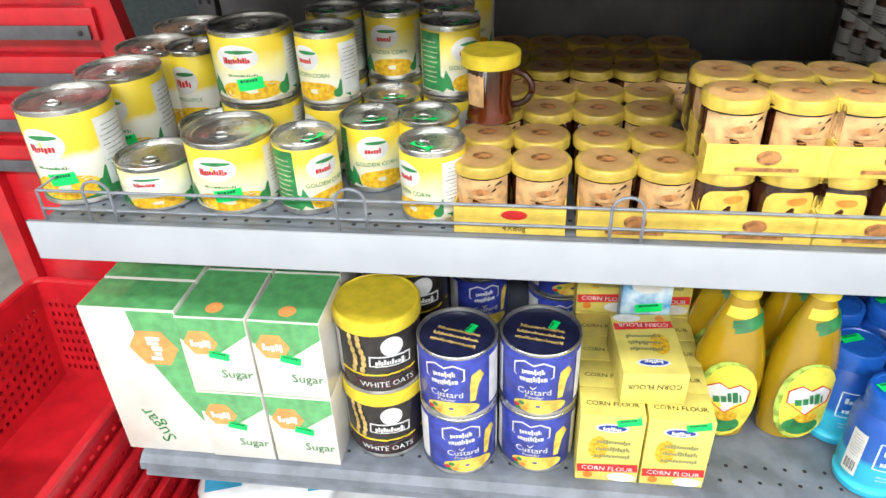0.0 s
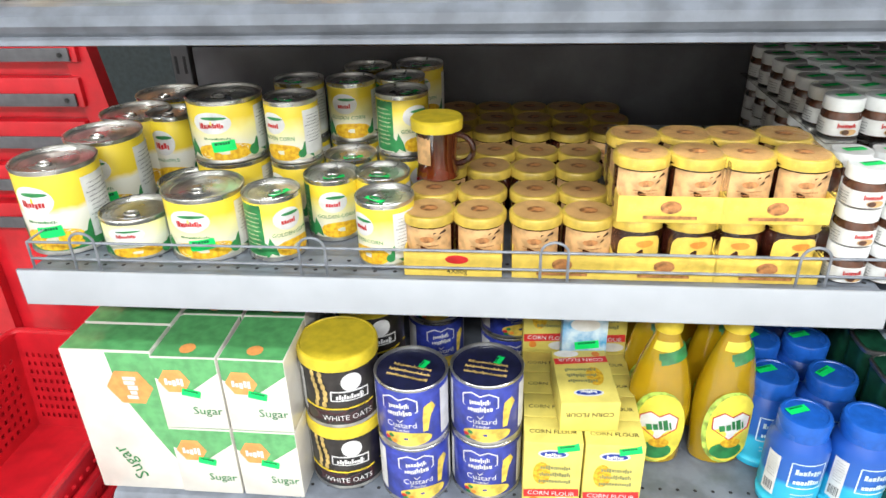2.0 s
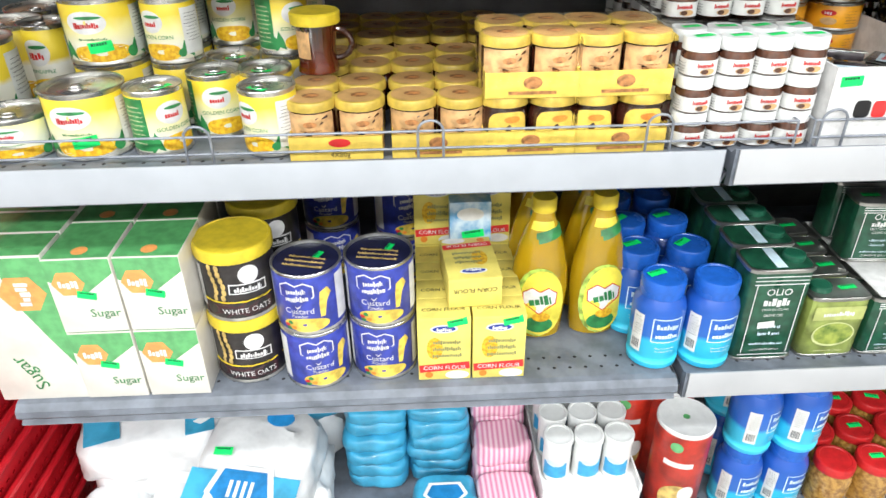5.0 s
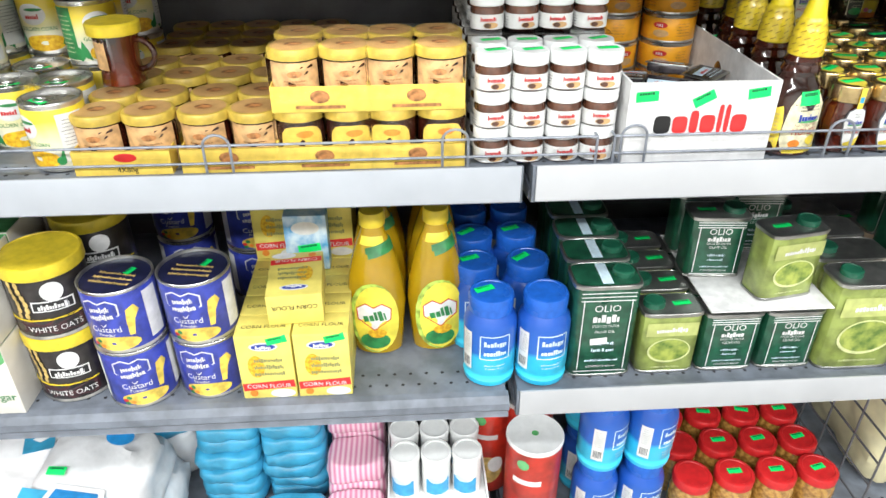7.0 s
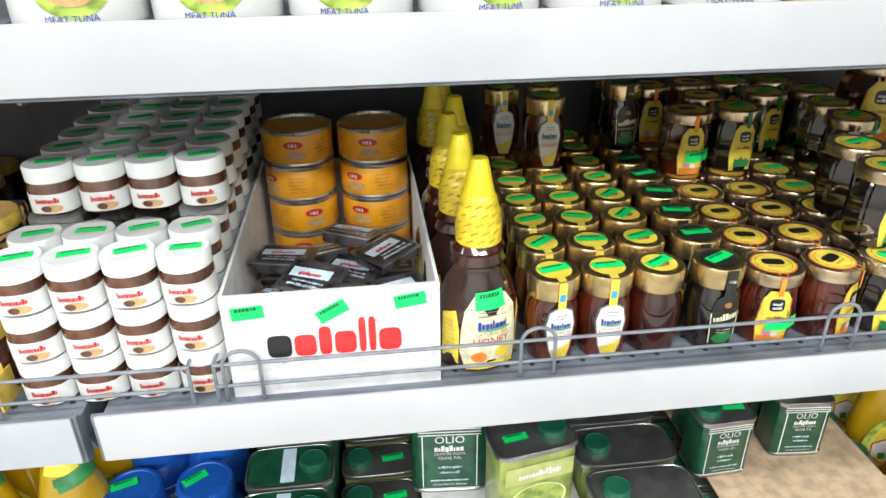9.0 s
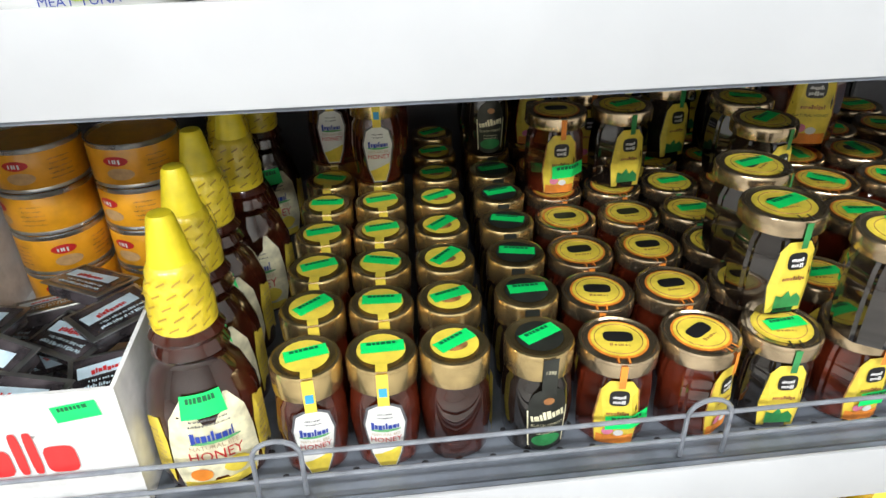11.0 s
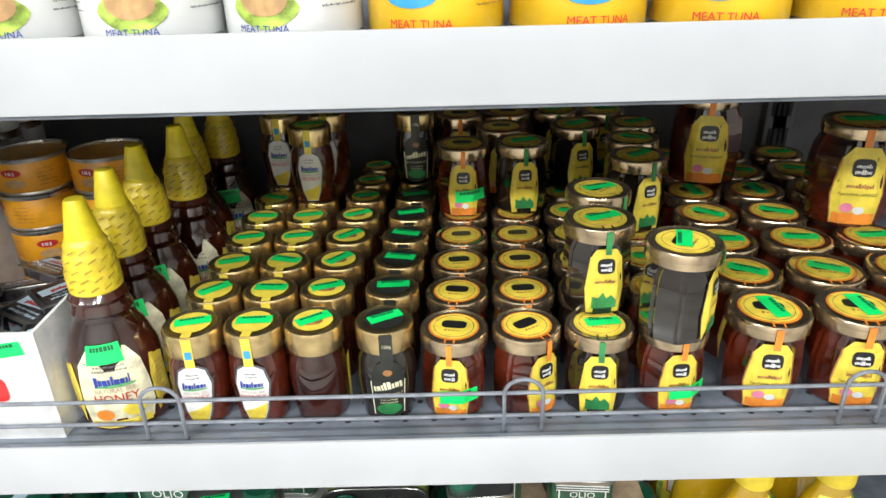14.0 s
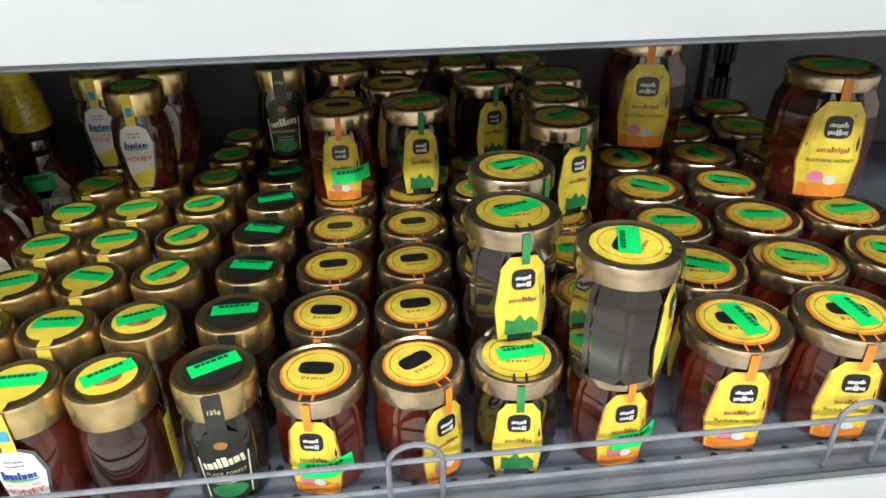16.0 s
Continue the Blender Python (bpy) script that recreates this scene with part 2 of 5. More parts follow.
def script(u, v, w, h, where, lines=1, seed=1, fill=0.6, turn=0.0, joined=False):
    """Lines of print as plain short bars of uneven length and height."""
    rng = random.Random(seed)
    bm = bmesh.new()
    c, n = math.cos(radians(turn)), math.sin(radians(turn))
    pitch = h / lines
    for k in range(lines):
        z = h / 2 - pitch * (k + 0.5)
        span = w * rng.uniform(0.75, 1.0)
        x = -span / 2
        low = z - pitch * fill / 2
        size = pitch * fill
        while x < span / 2 - size * 0.1:
            dw = min(size * rng.uniform(0.20, 0.46), span / 2 - x)
            drop = size * rng.choice((0, 0, 0, 0.16))
            tall = size * rng.choice((0.55, 0.6, 0.66, 0.9))
            vs = [bm.verts.new(where(u + p * c - q * n, v + p * n + q * c)) for p, q in ((x, low - drop), (x + dw, low - drop), (x + dw, low + tall), (x, low + tall))]
            bm.faces.new(vs)
            x += dw + size * (0.09 if joined else rng.choice((0.14, 0.14, 0.4)))
    return bm


# ---- setting ----
def structure(name, bm, material, label, category):
    return tagged(part(name, bm, material, None, "", False), label, category, kind="structure")


FLOORM = mat("floor_tile_gloss", (0.42, 0.40, 0.37), 0.25, vary=0.08, scale=6, coat=0.2)
WALLM = mat("painted_wall", (0.62, 0.60, 0.57), 0.7, vary=0.04, scale=4, bump=0.05)
TANM = mat("orange_display_wall", (0.62, 0.27, 0.08), 0.6, vary=0.08, scale=4)
structure("floor", box(-3.5, 5.0, -4.2, 3.2, -0.1, 0.0), FLOORM, "glossy light grey tiled shop floor", "floor")
structure("ceiling", box(-3.5, 5.0, -4.2, 3.2, 2.95, 3.05), PAPER, "plain white shop ceiling", "ceiling")
structure("wall_north", box(-3.5, 5.0, 3.0, 3.2, 0, 2.95), TANM, "orange painted far shop wall", "wall")
structure("wall_south", box(-3.5, 5.0, -4.2, -4.0, 0, 2.95), WALLM, "pale painted shop wall", "wall")
structure("wall_west", box(-3.5, -3.3, -4.0, 3.0, 0, 2.95), WALLM, "pale painted shop wall", "wall")
structure("wall_east", box(4.8, 5.0, -4.0, 3.0, 0, 2.95), WALLM, "pale painted shop wall", "wall")

S1, S2, S3, S4 = 0.20, 0.56, 0.93, 1.252
BACKY = 0.56


def gondola(x0, x1, name, label, rails):
    """A shelving bay: plinth, back panels, uprights, shelves with bull-nose fronts and price rails."""
    g = thing(name, label, "shelving", "shelving bays along the aisle")
    part("plinth", box(x0 + 0.005, x1 - 0.005, 0.03, BACKY, 0, S1 - 0.03), STEEL, g)
    for k in range(7):
        z = 0.16 + k * 0.235
        part("back_panel", box(x0 + 0.02, x1 - 0.02, BACKY, BACKY + 0.02, z, z + 0.231, 0.002), BACK, g, "dark grey back panel", False)
    for ux in (x0, x1):
        up = part("upright", box(ux - 0.017, ux + 0.017, BACKY - 0.012, BACKY + 0.05, 0, 1.85, 0.003), BACK, g, "slotted dark upright", False)
        bm = bmesh.new()
        for k in range(30):
            for dx in (-0.008, 0.008):
                box(ux + dx - 0.0025, ux + dx + 0.0025, BACKY - 0.0135, BACKY - 0.0125, 0.2 + k * 0.05, 0.232 + k * 0.05, 0, bm)
        tagged(part("slot_strip", bm, HOLE, up, "", False), kind="stuff")
    for z, dx, rail in rails:
        a, b = x0 + dx, x1 - 0.004
        sh = part("shelf", box(a + 0.003, b - 0.003, 0.012, BACKY - 0.014, z - 0.028, z, 0.002), STEEL, g, "grey painted steel shelf", False)
        if rail is None:
            prof = [(0.014, z), (0.004, z - 0.002), (-0.006, z - 0.010), (-0.008, z - 0.020), (-0.002, z - 0.028), (0.003, z - 0.032), (-0.002, z - 0.040), (0.014, z - 0.044)]
        else:
            prof = [(0.014, z), (0.004, z + 0.010), (0.0, z + 0.010), (0.0, z - 0.040), (0.014, z - 0.044)]
        bm = bmesh.new()
        e = [[bm.verts.new((xx, y, zz)) for y, zz in prof] for xx in (a, b)]
        for i in range(len(prof) - 1):
            bm.faces.new((e[0][i], e[1][i], e[1][i + 1], e[0][i + 1]))
        bm.faces.new(e[0])
        bm.faces.new(e[1])
        part("shelf_front", bm, STEEL, sh, "", False)
        if rail is not None:
            bm = box(a + 0.004, b - 0.003, -0.0045, -0.001, z - 0.037, z + 0.0115, 0.0012)
            part("price_rail", bm, rail, sh, "clear-faced white price rail")
        bm = bmesh.new()
        n = int((b - a) / 0.025)
        for i in range(n):
            for yy in (0.035, 0.060):
                c = bmesh.ops.create_circle(bm, cap_ends=True, segments=8, radius=0.0028, matrix=Matrix.Translation((a + 0.02 + i * 0.025 + (0.0125 if yy > 0.05 else 0), yy, z + 0.0006)))
        tagged(part("punched_strip", bm, HOLE, sh, "", False), kind="stuff")
        for bx in (a + 0.004, b - 0.004):
            bm = slab([(0.02, z - 0.03), (0.5, z - 0.03), (0.54, z - 0.09), (0.5, z - 0.10), (0.03, z - 0.05)], 0.003)
            bmesh.ops.rotate(bm, verts=bm.verts, cent=(0, 0, 0), matrix=Matrix.Rotation(radians(90), 3, "Z"))
            bmesh.ops.translate(bm, verts=bm.verts, vec=(bx, 0, 0))
            part("bracket", bm, STEEL, sh, "", False)
    return g


gondola(-0.040, 1.0, "shelving_bay", "grey steel shelving bay full of canned and boxed food", [(S1, 0.03, None), (S2, 0.03, None), (S3, 0.0, RAIL2), (S4, 0.0, None)])
gondola(1.008, 2.13, "shelving_bay", "grey steel shelving bay with white price rails", [(S1, 0.0, RAIL), (S2, 0.0, RAIL), (S3, 0.0, RAIL), (S4, 0.0, RAIL)])
gondola(2.138, 3.2, "shelving_bay", "grey steel shelving bay with white price rails", [(S1, 0.0, RAIL), (S2, 0.0, RAIL), (S3, 0.0, RAIL), (S4, 0.0, RAIL)])


def wire_guard(x0, x1, loops, y=0.018, z=S3):
    g = thing("wire_shelf_guard", "low grey wire guard clipped along the shelf front", "shelf guard", "wire guards along the shelf")
    for h in (0.017, 0.040):
        part("rail_wire", tube([(x0, y, z + h), (x1, y, z + h)], 0.0018), WIRE, g)
    for xx in (x0, x1):
        part("end_wire", tube([(xx, y + 0.10, z + 0.004), (xx, y + 0.10, z + 0.038), (xx, y, z + 0.040), (xx, y, z + 0.0)], 0.0018), WIRE, g)
    for c in loops:
        pts = [(c - 0.016, y - 0.001, z + 0.002), (c - 0.016, y - 0.001, z + 0.040)]
        pts += [(c - 0.016 * math.cos(a), y - 0.001, z + 0.040 + 0.014 * math.sin(a)) for a in [math.pi * k / 8 for k in range(1, 8)]]
        pts += [(c + 0.016, y - 0.001, z + 0.040), (c + 0.016, y - 0.001, z + 0.002)]
        part("loop_wire", tube(pts, 0.0018), WIRE, g)


wire_guard(-0.028, 1.09, (0.045, 0.334, 0.622, 0.912))
wire_guard(1.112, 2.10, (1.136, 1.403, 1.703, 1.984))


# ---- packs ----
def can_shell(r, h):
    return [(r * 0.94, 0.0), (r, 0.0015), (r, 0.004), (r * 0.975, 0.006), (r * 0.975, h - 0.006), (r, h - 0.004), (r * 1.005, h - 0.001), (r * 0.985, h), (r * 0.95, h - 0.001), (r * 0.94, h - 0.005)]


CORNWRAP = banded("corn_can_wrap", [(0.0, (0.80, 0.78, 0.62)), (0.30, (0.82, 0.80, 0.66)), (0.55, (0.83, 0.76, 0.30)), (0.72, (0.80, 0.60, 0.04)), (1.0, (0.80, 0.61, 0.04))], 0.0, 0.09)
YELWRAP = banded("pineapple_can_wrap", [(0.0, (0.03, 0.24, 0.07)), (0.16, (0.05, 0.28, 0.08)), (0.22, (0.80, 0.76, 0.62)), (0.5, (0.80, 0.78, 0.70)), (0.58, (0.80, 0.60, 0.04)), (1.0, (0.80, 0.61, 0.04))], 0.0, 0.118)


def food_can(r=0.037, h=0.087, wrap="corn", mark=True, barcode=True, tag=False):
    names = {"corn": "yellow and green labelled sweetcorn can with ring-pull lid", "pine": "yellow and white labelled pineapple can with ring-pull lid"}
    g = thing("food_can", names[wrap], "can", "canned fruit and corn")
    part("can_body", lathe(can_shell(r, h), 36), TIN, g, "tinplate can body")
    lid = part("lid", lathe([(r * 0.94, h - 0.006), (r * 0.93, h - 0.0045), (r * 0.80, h - 0.004), (r * 0.78, h - 0.0052), (r * 0.60, h - 0.0050), (r * 0.58, h - 0.0042), (0.001, h - 0.004)], 36), TIN, g)
    ring = [(0.009 * math.cos(a), -r * 0.32 + 0.007 * math.sin(a), h - 0.0022) for a in [2 * math.pi * k / 14 for k in range(14)]]
    part("pull_tab", tube(ring, 0.0016, True), TIN, lid)
    k = 0.978 * r
    part("label_wrap", lathe([(k, 0.007), (k + 0.0003, 0.0075), (k + 0.0003, h - 0.0075), (k, h - 0.007)], 36), CORNWRAP if wrap == "corn" else YELWRAP, g, "printed paper label")
    w = on_can(k + 0.0007)
    w2 = on_can(k + 0.0011)
    em = part("emblem", decal(oval(0, h * 0.66, r * 1.05, h * 0.34), w), PAPER, g, "white oval emblem")
    part("swoosh", decal(oval(0.004, h * 0.735, r * 0.70, h * 0.05), w2), LEAFPR, em, "", False)
    part("emblem_bar", script(0, h * 0.63, r * 0.66, h * 0.085, w2, 1, int(r * 1e4), 1.0, 0, True), RED, em, "", False)
    part("food_picture", decal(oval(r * 0.25, h * 0.2, r * 1.5, h * 0.26, power=2.6), w), CORN, g, "heap of yellow corn")
    if r < 0.045:
        part("product_word", lettering("GOLDEN CORN" if h < 0.1 else "PINEAPPLE", r * 0.2, r * 0.1, h * 0.40, w2), LEAFPR, g, "", False)
    else:
        part("text_bar", script(r * 0.1, h * 0.42, r * 0.8, h * 0.06, w2, 1, 5), LEAFPR, g, "", False)
    part("leaf_print", decal([(-r * 0.9, h * 0.08), (-r * 0.45, h * 0.1), (-r * 0.55, h * 0.26), (-r * 0.72, h * 0.4), (-r * 0.8, h * 0.28), (-r * 1.0, h * 0.34)], w), LEAFPR, g, "", False)
    part("green_panel", decal(rect(-r * 1.35, h * 0.5, r * 0.9, h * 0.80), w), LEAFPR, g, "green side panel")
    part("small_print", script(-r * 1.35, h * 0.5, r * 0.7, h * 0.62, w2, 9, 3, 0.35), CREAM, g, "", False)
    part("roundel", decal(oval(r * 1.05, h * 0.18, r * 0.3, r * 0.3), w2), LEAFPR, g)
    part("green_foot", decal([(r * 0.5, h * 0.09), (r * 1.5, h * 0.09), (r * 1.5, h * 0.42), (r * 1.15, h * 0.36), (r * 0.95, h * 0.14)], w), LEAFPR, g, "", False)
    if tag:
        sticker(g, on_can(k + 0.0016), r * 0.25, h * 0.30, 6, r * 0.62, r * 0.28)
    if barcode:
        part("white_panel", decal(rect(r * 1.65, h * 0.5, r * 0.9, h * 0.7), w2), WHITE, g)
        part("small_print", script(r * 1.65, h * 0.56, r * 0.76, h * 0.46, on_can(k + 0.0015), 9, 8, 0.3), GREYGRIP, g, "", False)
    if mark:
        sticker(lid, on_top(h + 0.0006 - 0.0022), r * 0.1, -r * 0.45, jit(12), r * 0.75, r * 0.28)
    return g


def honey_jar_small(bare=False):
    g = thing("honey_jar", "small honey jar with an orange-yellow lid and peach paper label", "jar", "small honey jars")
    part("jar_body", lathe([(0.026, 0), (0.029, 0.002), (0.030, 0.006), (0.030, 0.050), (0.027, 0.055), (0.027, 0.058)], 24), HONEY, g, "dark honey in glass")
    if bare:
        part("label_paper", decal(oval(0, 0.029, 0.056, 0.046, power=3.4), on_can(0.0306)), TRAYM, g, "yellow flowered label")
        part("flower_print", decal(oval(-0.008, 0.020, 0.020, 0.014), on_can(0.0310)), LETTUCE, g)
        part("crest", decal(oval(0.004, 0.042, 0.022, 0.009), on_can(0.0310)), ORANGE, g)
    else:
        part("label_paper", decal(rect(0, 0.029, 0.068, 0.053), on_can(0.0306)), PEACH, g, "peach printed label")
        part("crest", decal(oval(0, 0.042, 0.018, 0.008), on_can(0.0311)), LIDPRINT, g)
        part("small_print", script(0, 0.032, 0.030, 0.008, on_can(0.0311), 2, 6, 0.5), LIDPRINT, g, "", False)
    lid = part("lid", lathe([(0.030, 0.057), (0.0325, 0.058), (0.0328, 0.067), (0.031, 0.0695), (0.028, 0.070), (0.027, 0.0692), (0.001, 0.0692)], 28), HONEYLID, g, "yellow screw lid")
    part("lid_print", decal(oval(0, 0, 0.056, 0.056), on_top(0.0702)), AMBERLID, lid)
    part("lid_crest", decal(oval(0, 0, 0.022, 0.018), on_top(0.0706)), LIDPRINT, lid)
    return g


HONEYLID = mat("mustard_yellow_lid", (0.56, 0.39, 0.06), 0.42, vary=0.08)
PEACH = mat("peach_label", (0.60, 0.36, 0.16), 0.45, vary=0.1, scale=80)
TRAYM = mat("yellow_tray_card", (0.70, 0.50, 0.085), 0.55, vary=0.05, bump=0.05)


def honey_tray(w=0.118, d=0.135, h=0.032, word=""):
    g = thing("cardboard_tray", "yellow printed cardboard tray holding wrapped honey jars", "tray", "honey trays")
    t = 0.0015
    part("tray_base", box(-w / 2, w / 2, 0, d, 0, t), TRAYM, g, "", False)
    part("tray_front", box(-w / 2, w / 2, -t, 0, 0, h), TRAYM, g, "", False)
    part("tray_back", box(-w / 2, w / 2, d, d + t, 0, h), TRAYM, g, "", False)
    for sx in (-1, 1):
        part("tray_side", box(sx * w / 2 - (t if sx > 0 else 0), sx * w / 2 + (t if sx < 0 else 0), 0, d, t, h), TRAYM, g, "", False)
    f = on_front(-t - 0.0006)
    if word:
        part("crest", decal(oval(0.005, h * 0.72, 0.028, h * 0.36), f), RED, g)
        part("weight_print", lettering(word, 0.0095, 0.005, h * 0.12, f), BLACK, g, "", False)
    else:
        part("crest", decal(oval(0, h * 0.6, 0.024, h * 0.5), f), LIDPRINT, g)
        part("text_bar", decal(rect(0, h * 0.2, 0.06, h * 0.13), f), LIDPRINT, g, "", False)
    return g


def wrap_film(w=0.118, d=0.135, h=0.073):
    bm = bmesh.new()
    box(-w / 2 - 0.001, w / 2 + 0.001, -0.0025, d + 0.002, 0.010, h, 0.006, bm)
    g = tagged(part("shrink_wrap", bm, FILM, None), "crinkled clear shrink wrap round honey jars", "wrap", "honey wraps")
    g.visible_shadow = False
    return g


def glass_mug():
    g = thing("honey_mug", "glass mug of dark honey with a yellow lid", "jar")
    part("mug_body", lathe([(0.024, 0), (0.029, 0.002), (0.028, 0.012), (0.025, 0.03), (0.028, 0.055), (0.030, 0.070)], 28), HONEY2, g, "dark honey in glass")
    pts = [(0.026 + 0.022 * math.sin(a), 0, 0.038 - 0.020 * math.cos(a)) for a in [math.pi * k / 10 for k in range(11)]]
    part("mug_handle", tube(pts, 0.0042), HONEY, g, "curved glass handle")
    part("lid", lathe([(0.030, 0.066), (0.034, 0.067), (0.0345, 0.080), (0.032, 0.0825), (0.001, 0.0825)], 28), YELLOW, g, "yellow lid")
    part("label_paper", decal(rect(-0.016, 0.042, 0.024, 0.038), on_can(0.0285)), PEACH, g)
    return g


def spread_jar(mark=True):
    g = thing("spread_jar", "small chocolate spread jar with white lid and label", "jar", "stacked chocolate spread jars")
    part("jar_body", lathe([(0.019, 0), (0.0212, 0.002), (0.0217, 0.008), (0.0217, 0.026), (0.020, 0.030), (0.0195, 0.033)], 22, power=2.5), BROWN, g, "brown spread in glass")
    lb = part("label_paper", lathe([(0.0216, 0.0028), (0.0221, 0.003), (0.0222, 0.0215), (0.0217, 0.0217)], 26, power=2.5), WHITE, g, "white wrap-round label")
    f = on_can(0.0240)
    part("brand_bar", script(0.001, 0.0165, 0.026, 0.0055, f, 1, 4, 1.0, 0, True), RED, lb, "", False)
    part("food_picture", decal(oval(0.004, 0.0085, 0.020, 0.0075), f), PEACH, lb, "", False)
    part("spread_picture", decal(oval(0.000, 0.0085, 0.009, 0.006), on_can(0.0244)), BROWN, lb, "", False)
    part("small_print", script(-0.034, 0.012, 0.018, 0.014, f, 4, 2, 0.4), GREYGRIP, lb, "", False)
    lid = part("lid", lathe([(0.0208, 0.031), (0.0224, 0.032), (0.0226, 0.045), (0.0216, 0.047), (0.0205, 0.0468), (0.001, 0.0468)], 24), WHITELID, g, "white lid")
    if mark:
        sticker(lid, on_top(0.0474), jit(0.004), jit(0.004), jit(15), 0.026, 0.011)
    return g


BOX_T = 0.003


def open_box(w=0.188, d=0.335, h=0.105):
    g = thing("display_box", "open white cardboard box with black and red lettering", "box")
    t = BOX_T
    part("box_base", box(-w / 2, w / 2, 0, d, 0, t), PAPER, g, "", False)
    front = part("front_panel", box(-w / 2, w / 2, -t, 0, 0, h), PAPER, g, "", False)
    part("rear_panel", box(-w / 2, w / 2, d, d + t, 0, h), PAPER, g, "", False)
    for sx in (-1, 1):
        part("side_panel", box(sx * w / 2 - (t if sx > 0 else 0), sx * w / 2 + (t if sx < 0 else 0), 0, d, t, h), PAPER, g, "", False)
    f = on_front(-t - 0.0007)
    x = -0.059
    for ww, hh, m in [(0.021, 0.023, BLACK), (0.019, 0.022, RED2), (0.011, 0.029, RED2), (0.019, 0.023, RED2), (0.0062, 0.036, RED2), (0.0062, 0.036, RED2), (0.020, 0.023, RED2)]:
        part("brand_shape", decal(oval(x + ww / 2, 0.040 + hh / 2, ww, hh, 22, 4.5), on_front(-t - 0.0008)), m, front, "", False)
        x += ww + 0.0026
    for u, v, a in [(-0.072, 0.088, 4), (0.0, 0.084, 28), (0.068, 0.090, 8)]:
        sticker(front, f, u, v, a, 0.028, 0.013)
    return g


RED2 = mat("bright_red_print", (0.72, 0.03, 0.03), 0.5)
TUNAWRAP = mat("orange_tuna_wrap", (0.82, 0.36, 0.015), 0.35, vary=0.05, coat=0.3)


def tuna_can():
    g = thing("tuna_can", "flat tuna can with an orange printed wrap", "can", "stacked tuna cans")
    r, h = 0.041, 0.042
    part("can_body", lathe(can_shell(r, h), 36), TIN, g, "tinplate body")
    part("label_wrap", lathe([(r * 0.985, 0.0035), (r * 0.992, 0.004), (r * 0.992, h - 0.0042), (r * 0.985, h - 0.0038)], 36), TUNAWRAP, g, "orange wrap")
    f, f2 = on_can(r * 0.992 + 0.0006), on_can(r * 0.992 + 0.001)
    part("emblem", decal(oval(-0.012, 0.027, 0.022, 0.009), f), RED, g)
    part("fish_print", decal(oval(-0.010, 0.015, 0.024, 0.011), f), PEACH, g)
    part("emblem_script", script(-0.012, 0.027, 0.014, 0.004, f2, 1, 3, 1.0), PAPER, g, "", False)
    part("small_print", script(0.024, 0.021, 0.022, 0.022, f, 5, 9, 0.35), LIDPRINT, g, "", False)
    part("small_print", script(-0.052, 0.021, 0.020, 0.022, f, 5, 12, 0.35), LIDPRINT, g, "", False)
    part("lid", lathe([(r * 0.95, h - 0.006), (r * 0.94, h - 0.004), (0.001, h - 0.004)], 36), BLACK, g, "black lid")
    return g


SNACKFOIL = mat("dark_snack_foil", (0.06, 0.05, 0.055), 0.22, vary=0.3, scale=40, coat=0.5)


def choc_pack():
    g = thing("snack_pack", "small dark foil snack pack with a pale end", "snack", "snack packs in the box")
    bm = box(-0.028, 0.028, -0.020, 0.020, 0, 0.014, 0.004)
    part("pack_body", bm, SNACKFOIL, g, "dark foil tub")
    part("pack_rim", box(-0.031, 0.031, -0.023, 0.023, 0.012, 0.0135, 0.0006), TINTOP, g, "silvery crimped rim")
    part("pack_film", decal(rect(0, 0, 0.054, 0.038), on_top(0.0142)), SNACKFOIL, g, "dark printed film")
    part("pack_print", decal(rect(-0.002, 0.004, 0.044, 0.013, 4), on_top(0.0147)), SKYW, g, "", False)
    part("brand_bar", script(-0.002, 0.003, 0.026, 0.006, on_top(0.0151), 1, 6, 1.0, 4, True), RED, g, "", False)
    part("small_print", script(0.002, -0.010, 0.044, 0.012, on_top(0.0147), 2, 7, 0.6), SKYW, g, "", False)
    return g


CAPYEL = mat("yellow_cone_cap", (0.80, 0.64, 0.02), 0.35, vary=0.05)
SEALPRINT = mat("ochre_seal_print", (0.42, 0.27, 0.03), 0.4)
SEALFILM = mat("yellow_printed_seal", (0.74, 0.56, 0.03), 0.3, vary=0.08, scale=60, coat=0.5, bump=0.3, bscale=120)


